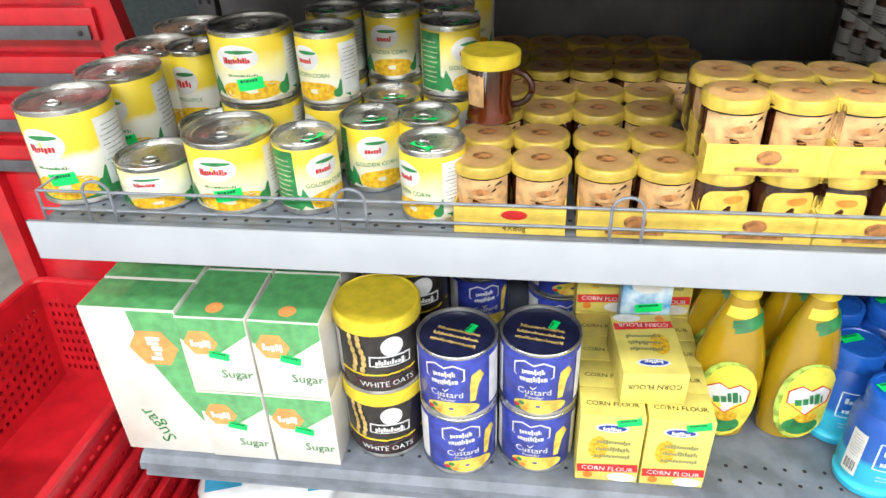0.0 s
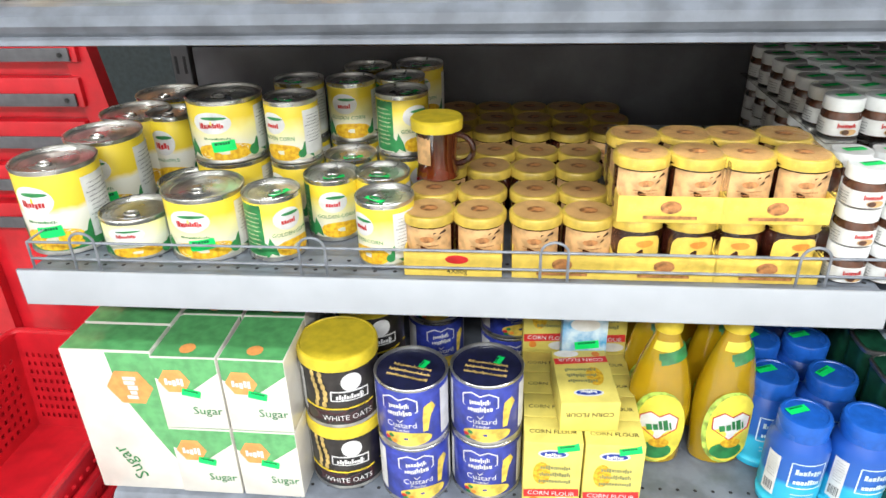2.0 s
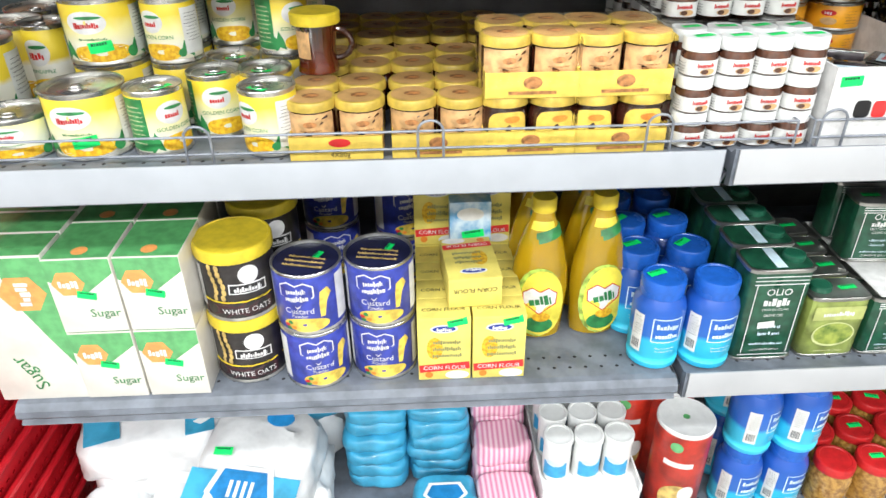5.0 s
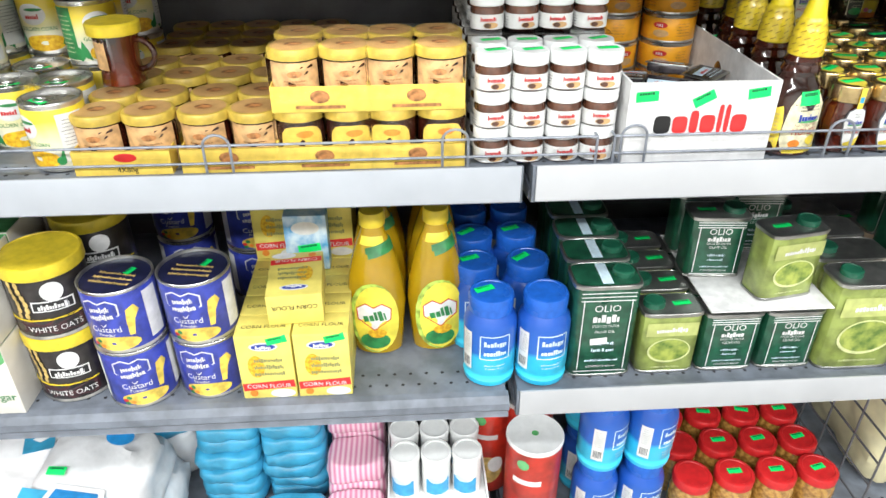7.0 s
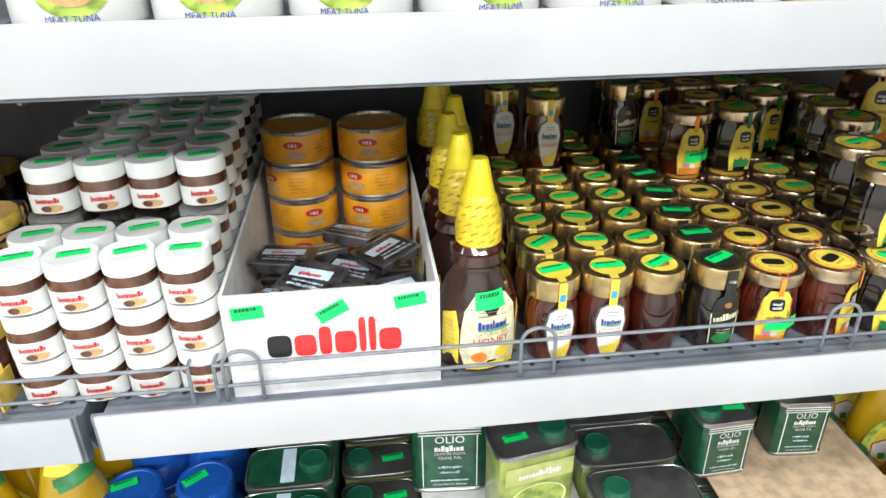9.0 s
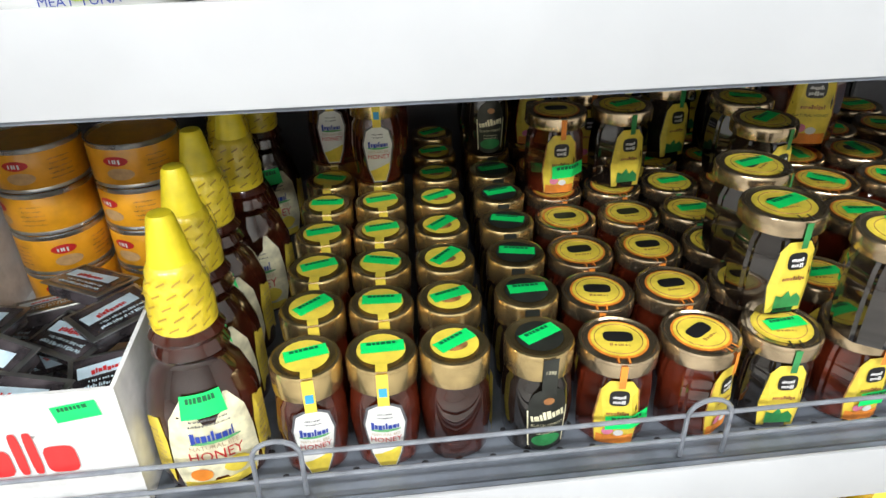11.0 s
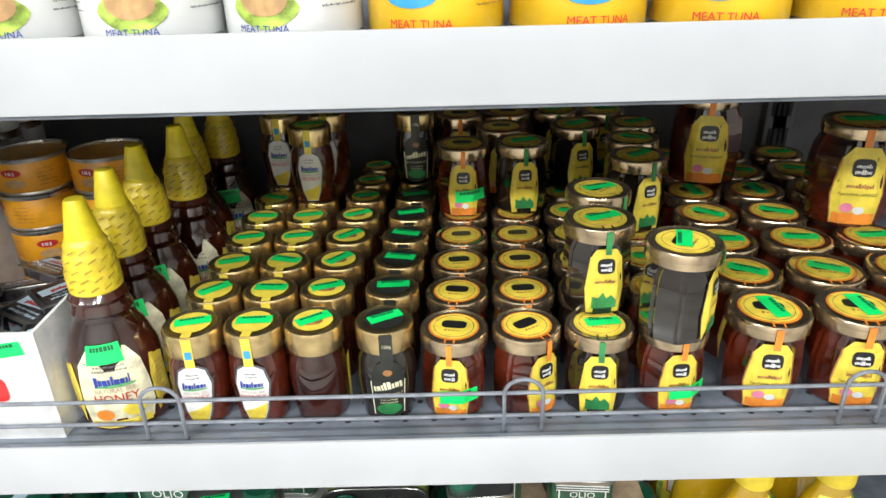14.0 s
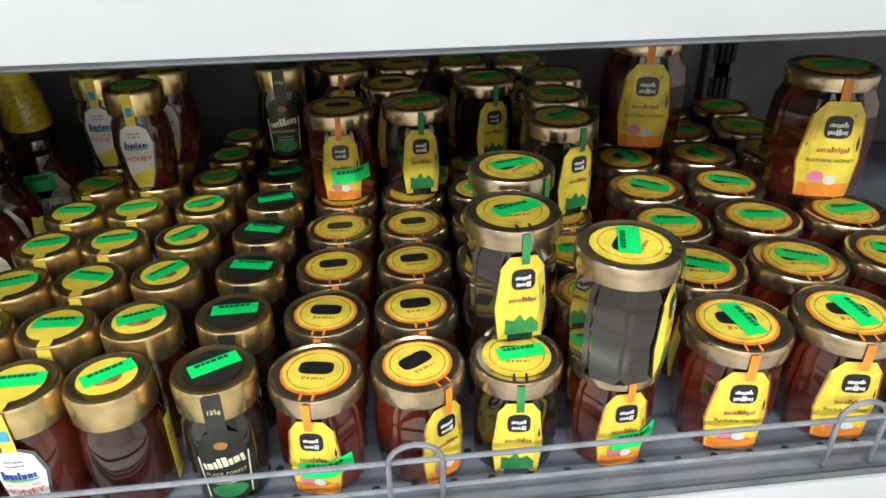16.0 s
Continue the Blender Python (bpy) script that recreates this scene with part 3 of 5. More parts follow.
def squeeze_bottle(face=0.0, tag=True):
    g = thing("squeeze_bottle", "brown honey squeeze bottle with a tall yellow cone cap", "bottle", "row of honey squeeze bottles")
    prof = [(0.036, 0), (0.0425, 0.003), (0.0435, 0.012), (0.0415, 0.034), (0.0435, 0.052), (0.042, 0.068), (0.034, 0.088), (0.027, 0.097), (0.0265, 0.101), (0.029, 0.105), (0.0265, 0.110), (0.0255, 0.113), (0.028, 0.117), (0.024, 0.122), (0.020, 0.128)]
    part("bottle_body", lathe(prof, 32, 0.85), HONEY, g, "dark honey in clear plastic")
    part("seal_film", lathe([(0.0222, 0.1225), (0.0238, 0.124), (0.0240, 0.140), (0.0222, 0.1445), (0.0228, 0.149), (0.0212, 0.1545), (0.0195, 0.157), (0.0192, 0.162), (0.0165, 0.167), (0.015, 0.168)], 28), SEALFILM, g, "yellow printed shrink seal")
    bm = bmesh.new()
    for k in range(5):
        for q in range(13):
            a0 = q * 0.483 + k * 0.21
            z = 0.127 + 0.0078 * k
            rr = 0.0243 - 0.00018 * max(0, k - 1) ** 2.2 * 1.35
            vs = []
            for da, dz in ((0, 0), (0.30, 0.0030), (0.30, 0.0044), (0, 0.0014)):
                vs.append(bm.verts.new(((rr + 0.0006) * math.cos(a0 + da), (rr + 0.0006) * math.sin(a0 + da), z + dz)))
            bm.faces.new(vs)
    part("seal_print", bm, SEALPRINT, g, "", False)
    part("cone_cap", lathe([(0.015, 0.164), (0.0162, 0.166), (0.0150, 0.171), (0.0095, 0.1955), (0.0080, 0.198), (0.001, 0.1985)], 26), CAPYEL, g, "smooth yellow cone tip")

    def on_bottle(up):
        def where(u, v):
            r = prof[-1][0]
            for (r0, z0), (r1, z1) in zip(prof, prof[1:]):
                if z0 <= v <= z1:
                    r = r0 + (r1 - r0) * (v - z0) / max(1e-6, z1 - z0)
            a = u / 0.043 + face
            return ((r + up) * math.sin(a), -(r + up) * 0.85 * math.cos(a) - up * 0.4, v)
        return where

    f0, f, f2 = on_bottle(0.0008), on_bottle(0.0014), on_bottle(0.002)
    lab = part("label_paper", decal([(-0.030, 0.008), (-0.014, 0.005), (0.014, 0.005), (0.030, 0.008), (0.036, 0.024), (0.034, 0.046), (0.030, 0.066), (0.020, 0.080), (-0.020, 0.080), (-0.030, 0.066), (-0.034, 0.046), (-0.036, 0.024)], f0, 6), CREAM, g, "cream flowered label")
    part("yellow_border", decal(rect(0, 0.0095, 0.056, 0.007), f, 2), LABELYEL, lab, "", False)
    for sx in (-1, 1):
        part("side_label", decal([(sx * 0.037, 0.010), (sx * 0.062, 0.014), (sx * 0.060, 0.060), (sx * 0.040, 0.066), (sx * 0.036, 0.046)], f0, 4), LABELYEL, g, "yellow side label", False)
        part("small_print", script(sx * 0.050, 0.038, 0.018, 0.040, f, 8, 5, 0.35), CARD, g, "", False)
    part("brand_bar", script(0, 0.0535, 0.036, 0.009, f2, 1, 11, 1.0, 0, True), BLUE, lab, "", False)
    part("brand_sash", decal(oval(0.002, 0.0475, 0.038, 0.003), f2), SUGARGREEN, lab, "", False)
    part("small_print", script(0, 0.064, 0.036, 0.008, f, 2, 21, 0.5), GREYGRIP, lab, "", False)
    part("product_word", lettering("NATURAL BEE", 0.0060, 0, 0.0405, f), CARD, lab, "", False)
    part("product_word", lettering("HONEY", 0.0125, 0, 0.030, f), RED, lab, "", False)
    part("flower_print", decal(oval(0.014, 0.022, 0.022, 0.014, power=1.5), f), LABELYEL, lab, "", False)
    part("honey_bowl", decal(oval(-0.014, 0.019, 0.017, 0.010), f), ORANGE, lab, "", False)
    if tag:
        sticker(g, f2, -0.002, 0.0765, 2, 0.034, 0.016)
    for ob in g.children_recursive:
        for v in ob.data.vertices:
            v.co.x, v.co.y, v.co.z = v.co.x * 0.88, v.co.y * 0.88, v.co.z * 1.03
    return g


def narrow_jar(style="kashmir", mark=0.0):
    lbl = {"kashmir": "narrow honey jar with gold lid and cream label", "plain": "faceted honey jar with a broad gold lid", "forest": "narrow dark honey jar with gold lid and black label"}[style]
    g = thing("honey_jar", lbl, "jar", "gold-lidded honey jars")
    glass = {"kashmir": HONEY2, "plain": HONEY, "forest": BLACKHONEY}[style]
    part("jar_body", lathe([(0.019, 0), (0.0225, 0.002), (0.0235, 0.010), (0.0255, 0.040), (0.0235, 0.060), (0.020, 0.067), (0.020, 0.070)], 16 if style == "plain" else 20, power=2.4), glass, g, "honey in glass")
    lid = part("lid", lathe([(0.0225, 0.068), (0.0245, 0.069), (0.025, 0.087), (0.0238, 0.0895), (0.022, 0.090), (0.021, 0.0895), (0.001, 0.0895)], 28), GOLD, g, "gold lid")
    disc = {"kashmir": LABELYEL, "plain": LABELYEL, "forest": BLACKDISC}[style]
    part("lid_disc", decal(oval(0, 0, 0.034, 0.034), on_top(0.0903)), disc, lid)
    curve = lambda u, v: (0.0272 * math.sin(u / 0.0272), -0.0275 * math.cos(u / 0.0272) + abs(v - 0.036) * 0.05, v)
    curve2 = lambda u, v: tuple(a + b for a, b in zip(curve(u, v), (0, -0.0005, 0)))
    if style == "kashmir":
        shape = [(-0.006, 0.005), (0.006, 0.005), (0.0105, 0.018), (0.0145, 0.044), (0.011, 0.058), (0.005, 0.062), (-0.005, 0.062), (-0.011, 0.058), (-0.0145, 0.044), (-0.0105, 0.018)]
        part("label_edge", decal([(x * 1.12, 0.0335 + (z - 0.0335) * 1.05) for x, z in shape], curve), GREYGRIP, g, "dark label border")
        lab = part("label_paper", decal(shape, curve2), WHITE, g, "white waisted label")
        curve3 = lambda u, v: tuple(a + b for a, b in zip(curve(u, v), (0, -0.001, 0)))
        part("brand_bar", script(0, 0.0455, 0.023, 0.006, curve3, 1, 11, 1.0, 0, True), BLUE, lab, "", False)
        part("brand_sash", decal(oval(0, 0.0412, 0.022, 0.002), curve3), SUGARGREEN, lab, "", False)
        part("small_print", script(0, 0.054, 0.013, 0.006, curve3, 2, 3, 0.5), GREYGRIP, lab, "", False)
        part("product_word", lettering("NATURAL BEE", 0.0032, 0, 0.0365, curve3), CARD, lab, "", False)
        part("product_word", lettering("HONEY", 0.0066, 0, 0.0305, curve3), RED, lab, "", False)
        part("flower_print", decal([(-0.0055, 0.006), (0.0055, 0.006), (0.0098, 0.018), (0.0108, 0.025), (0.003, 0.022), (-0.004, 0.019), (-0.0095, 0.017)], curve3), LABELYEL, lab, "", False)
        strip = part("seal_strip", decal(rect(0, 0.0725, 0.008, 0.034), on_front(-0.0259)), LABELYEL, g, "yellow paper seal strip")
        part("seal_mark", decal(rect(0, 0.074, 0.0055, 0.0075), on_front(-0.0264)), SKY, strip, "", False)
        part("seal_top", decal(rect(0, -0.0205, 0.008, 0.008), on_top(0.0907)), LABELYEL, lid, "", False)
    elif style == "forest":
        lab = part("label_paper", decal(oval(0, 0.034, 0.030, 0.058, power=3.2), curve), BLACKDISC, g, "black label")
        part("brand_bar", script(0, 0.041, 0.026, 0.010, curve2, 1, 15, 0.8, 10, True), CREAM, lab, "", False)
        part("crest", decal(oval(0, 0.053, 0.008, 0.006), curve2), LIDPRINT, lab, "", False)
        part("small_print", script(0, 0.0245, 0.018, 0.006, curve2, 2, 4, 0.5), CREAM, lab, "", False)
        for sx in (-1, 1):
            part("label_edge", decal([(sx * 0.0125, 0.010), (sx * 0.0135, 0.010), (sx * 0.0155, 0.044), (sx * 0.0145, 0.044)], curve2), CREAM, lab, "", False)
        part("weight_print", lettering("125g", 0.0042, 0, 0.077, on_front(-0.0264)), CREAM, g, "", False)
        part("product_word", lettering("BLACK FOREST", 0.0036, 0, 0.030, curve2), CREAM, lab, "", False)
        part("leaf_print", decal(oval(0, 0.016, 0.022, 0.012), curve2), LEAFPR, lab, "", False)
        part("seal_strip", decal(rect(0, 0.0725, 0.011, 0.034), on_front(-0.0259)), BLACKDISC, g, "black seal strip")
    else:
        part("label_paper", decal(rect(0.034, 0.034, 0.012, 0.05), on_can(0.0272)), LABELYEL, g, "yellow side label")
        part("small_print", script(0.034, 0.034, 0.009, 0.036, on_can(0.0276), 8, 3, 0.4), BLACK, g, "", False)
        part("lid_crest", decal(oval(0, -0.004, 0.016, 0.010), on_top(0.0906)), LIDPRINT, lid)
    sticker(lid, on_top(0.0908), 0.001, 0.002, mark, 0.030, 0.012)
    return g


BLACKDISC = mat("black_label", (0.02, 0.022, 0.018), 0.35, vary=0.1)
HEADER_GOLD = mat("dull_gold_lid", (0.52, 0.41, 0.27), 0.2, metal=0.95, vary=0.12, scale=40)


def hex_jar(r=0.0285, h=0.080, dark=False, mark=True, skew=12.0, front=False):
    g = thing("honey_jar", "dark honey jar with a bronze lid and yellow label" if dark else "red-brown honey jar with a bronze lid and yellow label", "jar", "bronze-lidded honey jars")
    k = r / 0.0285
    zs = h - 0.014
    body = lathe([(r * 0.82, 0), (r * 0.95, 0.002), (r * 1.0, 0.012), (r * 1.03, zs * 0.55), (r * 0.97, zs * 0.85), (r * 0.80, zs), (r * 0.80, zs + 0.003)], 8, power=2.0)
    bmesh.ops.rotate(body, verts=body.verts, cent=(0, 0, 0), matrix=Matrix.Rotation(radians(22.5), 3, "Z"))
    bmesh.ops.bevel(body, geom=[e for e in body.edges if abs(e.verts[0].co.z - e.verts[1].co.z) > 0.004], offset=r * 0.10, segments=2, affect="EDGES")
    part("jar_body", body, BLACKHONEY if dark else HONEY2, g, "faceted glass of honey")
    q = r * (0.84 if r > 0.04 else 1.0)
    lid = part("lid", lathe([(q * 0.95, zs), (q * 1.02, zs + 0.001), (q * 1.03, h - 0.003), (q * 0.99, h - 0.0005), (q * 0.93, h), (q * 0.88, h - 0.0012), (0.001, h - 0.0012)], 30), HEADER_GOLD, g, "bronze screw lid")
    part("lid_ring", decal(oval(0, 0, q * 1.52, q * 1.52), on_top(h - 0.0008)), ORANGE if not dark else LABELYEL, lid)
    part("lid_disc", decal(oval(0, 0, q * 1.40, q * 1.40), on_top(h - 0.0004)), LABELYEL, lid)
    part("lid_ring_line", tube([(q * 0.60 * math.cos(a), q * 0.60 * math.sin(a), h - 0.0003) for a in [2 * math.pi * n / 28 for n in range(28)]], 0.0003, True), LIDPRINT, lid)
    for sx in (-1, 1):
        part("seal_line", decal(rect(sx * r * 0.13, -q * 0.83, r * 0.05, q * 0.28), on_top(h + 0.0004), 1), ORANGE if not dark else BLACKDISC, lid, "", False)
    part("lid_script", script(0, -r * 0.24, r * 0.6, r * 0.14, on_top(h), 1, 4, 0.8), LIDPRINT, lid, "", False)
    part("lid_crest", decal(oval(0, r * 0.08, r * 0.75, r * 0.42, power=4), on_top(h)), BLACK, lid)

    def w(u, v, up=0.0006):
        f = 1.0 + 0.03 * min(1, v / (zs * 0.55)) - 0.06 * max(0, (v - zs * 0.55) / (zs * 0.3))
        return (u, -r * 0.924 * f - up + max(0, abs(u) - r * 0.38) * 0.78, v)

    def w2(u, v):
        return w(u, v, 0.0012)

    lab = part("label_paper", decal([(-r * .48, zs * .06), (r * .48, zs * .06), (r * .56, zs * .4), (r * .46, zs * .82), (r * .28, zs * .94), (-r * .28, zs * .94), (-r * .46, zs * .82), (-r * .56, zs * .4)], w), LABELYEL, g, "yellow waisted label", False)
    part("crest", decal(oval(0, zs * 0.72, r * 0.50, zs * 0.2, power=4), w2), BLACK, lab, "", False)
    part("crest_bar", script(0, zs * 0.715, r * 0.40, zs * 0.13, lambda u, v: w(u, v, 0.0018), 2, 7, 0.75, 0, True), PAPER, lab, "", False)
    part("text_bar", script(0, zs * 0.52, r * 0.72, zs * 0.07, w2, 1, 13, 0.8, 0, True), LIDPRINT, lab, "", False)
    for sx in (-1, 1):
        part("label_edge", decal([(sx * r * .50, zs * .06), (sx * r * .48, zs * .06), (sx * r * .56, zs * .4), (sx * r * .46, zs * .82), (sx * r * .49, zs * .83), (sx * r * .59, zs * .4)], w2, 1), BLACKDISC if dark else LIDPRINT, lab, "", False)
    if r > 0.033:
        part("product_word", lettering("NATURAL HONEY", r * 0.105, 0, zs * 0.40, w2), BLACK, lab, "", False)
    if dark:
        part("tree_print", decal([(-r * .36, zs * .14), (r * .36, zs * .14), (r * .36, zs * .24), (r * .2, zs * .32), (r * .08, zs * .26), (-r * .04, zs * .36), (-r * .2, zs * .27), (-r * .36, zs * .31)], w2), LEAFPR, lab, "", False)
    else:
        part("label_foot", decal(rect(0, zs * 0.13, r * 0.94, zs * 0.13), w2), ORANGE, lab, "", False)
        part("flower_print", decal(oval(-r * 0.2, zs * 0.26, r * 0.3, zs * 0.11), lambda u, v: w(u, v, 0.0017)), PINK, lab, "", False)
        part("flower_print", decal(oval(r * 0.08, zs * 0.23, r * 0.26, zs * 0.09), lambda u, v: w(u, v, 0.0017)), WHITE, lab, "", False)
    part("seal_strip", decal(rect(0, h - 0.011, r * 0.17, 0.020), lambda u, v: (u, -q * 1.04 - 0.0006, v)), ORANGE if not dark else LEAFPR, g, "printed seal strip", False)
    if mark:
        sticker(lid, on_top(h + 0.0005), r * 0.1, r * 0.05, skew, r * 1.05, r * 0.42)
    if front:
        sticker(g, lambda u, v: w(u, v, 0.0035), r * 0.25, zs * 0.42, 4, r * 1.1, zs * 0.2)
    return g


SUGARBOX = mat("pale_sugar_box", (0.72, 0.69, 0.63), 0.25, vary=0.04, scale=15, coat=0.8)
SUGARGREEN = mat("sugar_box_green", (0.11, 0.40, 0.14), 0.22, vary=0.06, coat=0.8)
SUGARORANGE = mat("sugar_box_orange", (0.80, 0.34, 0.10), 0.4)


def sugar_box(w=0.094, d=0.10, h=0.122, tall=False):
    g = thing("sugar_box", "pale and green carton of sugar cubes under clear film", "carton", "stacked sugar cartons")
    part("carton", box(-w / 2, w / 2, 0, d, 0, h, 0.0015), SUGARBOX, g)
    part("green_top", decal(rect(0, d / 2, w - 0.003, d - 0.003), on_top(h + 0.0005)), SUGARGREEN, g, "", False)
    f, f2, f3 = on_front(-0.0006), on_front(-0.0010), on_front(-0.0014)
    if not tall:
        part("green_print", decal([(-w * .49, h * .72), (-w * .49, h * .99), (w * .49, h * .99), (w * .49, h * .80), (w * .1, h * .58), (-w * .05, h * .50), (-w * .2, h * .60)], f), SUGARGREEN, g, "", False)
        hx, hz, rr = -w * 0.20, h * 0.68, w * 0.25
    else:
        part("green_print", decal([(w * .0, h * .99), (w * .49, h * .99), (w * .49, h * .25), (w * .32, h * .42), (w * .05, h * .72)], f), SUGARGREEN, g, "", False)
        hx, hz, rr = w * 0.18, h * 0.76, w * 0.26
    hexa = part("hexagon_print", decal([(hx + rr * math.cos(a), hz + rr * 0.95 * math.sin(a)) for a in [math.pi / 3 * q for q in range(6)]], f2), SUGARORANGE, g, "orange hexagon", False)
    part("brand_bar", script(hx, hz, rr * 1.45, rr * 0.55, f3, 1, 3, 0.95, 0 if not tall else 90, True), PAPER, hexa, "", False)
    if tall:
        part("product_word", lettering("Sugar", 0.03, 0.0, h * 0.22, f2, 115), LEAFPR, g, "", False)
    else:
        part("product_word", lettering("Sugar", 0.019, w * 0.22, h * 0.22, f2), LEAFPR, g, "", False)
        sticker(g, f3, w * 0.05 + jit(0.008), h * 0.52, jit(14), 0.026, 0.012)
        part("top_mark", decal(oval(0, d * 0.2, 0.022, 0.022), on_top(h + 0.0009)), SUGARORANGE, g)
    return g


OATS = mat("black_oats_wrap", (0.022, 0.018, 0.018), 0.35, vary=0.2, coat=0.3)
OATSBAND = mat("maroon_band", (0.055, 0.018, 0.022), 0.35)
WHEAT = mat("oat_ear_print", (0.66, 0.46, 0.15), 0.45, vary=0.15)


def oats_tin():
    r, h = 0.055, 0.118
    g = thing("oats_tin", "black oats tin with a bright yellow plastic lid", "tin", "stacked oats tins")
    part("can_body", lathe(can_shell(r, h - 0.010), 40), TIN, g, "tinplate body")
    part("label_wrap", lathe([(r * .98, 0.006), (r * .985, 0.0065), (r * .985, h - 0.016), (r * .98, h - 0.0155)], 40), OATS, g, "black printed wrap")
    part("lid", lathe([(r * 1.01, h - 0.020), (r * 1.035, h - 0.019), (r * 1.035, h - 0.004), (r * 1.01, h - 0.001), (r * 0.96, h), (r * 0.94, h - 0.0015), (0.001, h - 0.0015)], 40), YELLOW, g, "yellow plastic lid")
    w, w2 = on_can(r * .985 + 0.0007), on_can(r * .985 + 0.0012)
    part("band_print", decal(rect(0, 0.020, 0.16, 0.024), w), OATSBAND, g, "", False)
    part("yellow_line", decal(rect(0, 0.034, 0.16, 0.0025), w2), YELLOW, g, "", False)
    part("portrait_oval", decal(oval(0.025, 0.078, 0.030, 0.030), w), PAPER, g, "pale round emblem")
    part("brand_bar", decal(rect(0.022, 0.056, 0.056, 0.017, -3), w2), PAPER, g, "", False)
    part("brand_inner", decal(rect(0.022, 0.056, 0.052, 0.013, -3), on_can(r * .985 + 0.0016)), BLACK, g, "", False)
    part("brand_glyph", script(0.022, 0.056, 0.046, 0.010, on_can(r * .985 + 0.002), 1, 12, 0.9, -3, True), PAPER, g, "", False)
    part("small_print", script(-0.062, 0.055, 0.018, 0.06, w2, 10, 6, 0.35), GREYGRIP, g, "", False)
    for k in range(6):
        for s in (-1, 1):
            part("oat_grain", decal(oval(-0.022 + s * 0.006 + 0.003 * math.sin(k), 0.042 + k * 0.010, 0.007, 0.011), w2), WHEAT, g)
    part("product_word", lettering("WHITE OATS", 0.0125, 0.016, 0.0145, w2), PAPER, g, "", False)
    part("side_panel", decal(rect(-0.062, 0.055, 0.022, 0.07), w), PAPER, g, "", False)
    return g


CUSTWRAP = mat("blue_custard_wrap", (0.038, 0.058, 0.38), 0.3, vary=0.12, coat=0.3)
CUSTYEL = mat("custard_picture", (0.82, 0.60, 0.10), 0.35, vary=0.12, scale=70)
NAVY = mat("navy_paper_lid", (0.012, 0.014, 0.05), 0.4, vary=0.1)


def custard_tin():
    r, h = 0.051, 0.103
    g = thing("custard_tin", "blue custard powder tin with silver rims", "tin", "stacked custard tins")
    part("can_body", lathe(can_shell(r, h), 40), TIN, g, "tinplate body")
    part("label_wrap", lathe([(r * .98, 0.006), (r * .985, 0.0065), (r * .985, h - 0.006), (r * .98, h - 0.0055)], 40), CUSTWRAP, g, "deep blue wrap")
    lid = part("lid", lathe([(r * 0.95, h - 0.006), (r * 0.93, h - 0.0045), (0.001, h - 0.004)], 36), NAVY, g, "navy printed lid")
    part("gold_script", script(0.0, -0.006, 0.062, 0.034, on_top(h - 0.0032), 3, 33, 0.5, -8, True), WHEAT, lid, "", False)
    w, w2 = on_can(r * .985 + 0.0007), on_can(r * .985 + 0.0012)
    hb = part("heart_badge", decal([(-0.006, 0.046), (0.020, 0.066), (0.020, 0.084), (0.006, 0.091), (-0.006, 0.086), (-0.018, 0.091), (-0.032, 0.084), (-0.032, 0.066)], w), PAPER, g, "white edged badge")
    part("badge_inner", decal([(-0.006, 0.0485), (0.018, 0.067), (0.018, 0.083), (0.006, 0.089), (-0.006, 0.084), (-0.018, 0.089), (-0.030, 0.083), (-0.030, 0.067)], w2), CUSTWRAP, hb)
    part("brand_bar", script(-0.006, 0.071, 0.038, 0.024, on_can(r * .985 + 0.0017), 2, 31, 0.75, 4, True), PAPER, hb, "", False)
    part("product_word", lettering("Custard", 0.0135, -0.004, 0.0385, w2), PAPER, g, "", False)
    part("product_word", lettering("Powder", 0.0075, -0.004, 0.0315, w2), PAPER, g, "", False)
    part("custard_bowl", decal(oval(0.004, 0.018, 0.070, 0.024), w), CUSTYEL, g, "bowl of yellow custard")
    part("pour_print", decal([(0.026, 0.030), (0.033, 0.030), (0.038, 0.055), (0.046, 0.068), (0.040, 0.078), (0.028, 0.072), (0.026, 0.055)], w), CUSTYEL, g, "pouring custard")
    for q, (u, v, m) in enumerate([(-0.026, 0.016, RED), (-0.020, 0.021, LEAFPR), (-0.015, 0.013, ORANGE), (-0.024, 0.011, LEAFPR)]):
        part("fruit_print", decal(oval(u, v, 0.008, 0.006), w2), m, g)
    part("side_panel", decal(rect(0.068, 0.052, 0.026, 0.078), w), PAPER, g, "", False)
    part("side_panel", decal(rect(-0.068, 0.052, 0.026, 0.078), w), PAPER, g, "", False)
    sticker(lid, on_top(h - 0.0026), 0.016, 0.012, 80 + jit(15), 0.018, 0.010)
    return g


FLOURYEL = mat("yellow_flour_box", (0.76, 0.64, 0.15), 0.45, vary=0.05, scale=25)


FLOURTEXT = mat("olive_grey_print", (0.30, 0.30, 0.12), 0.45)


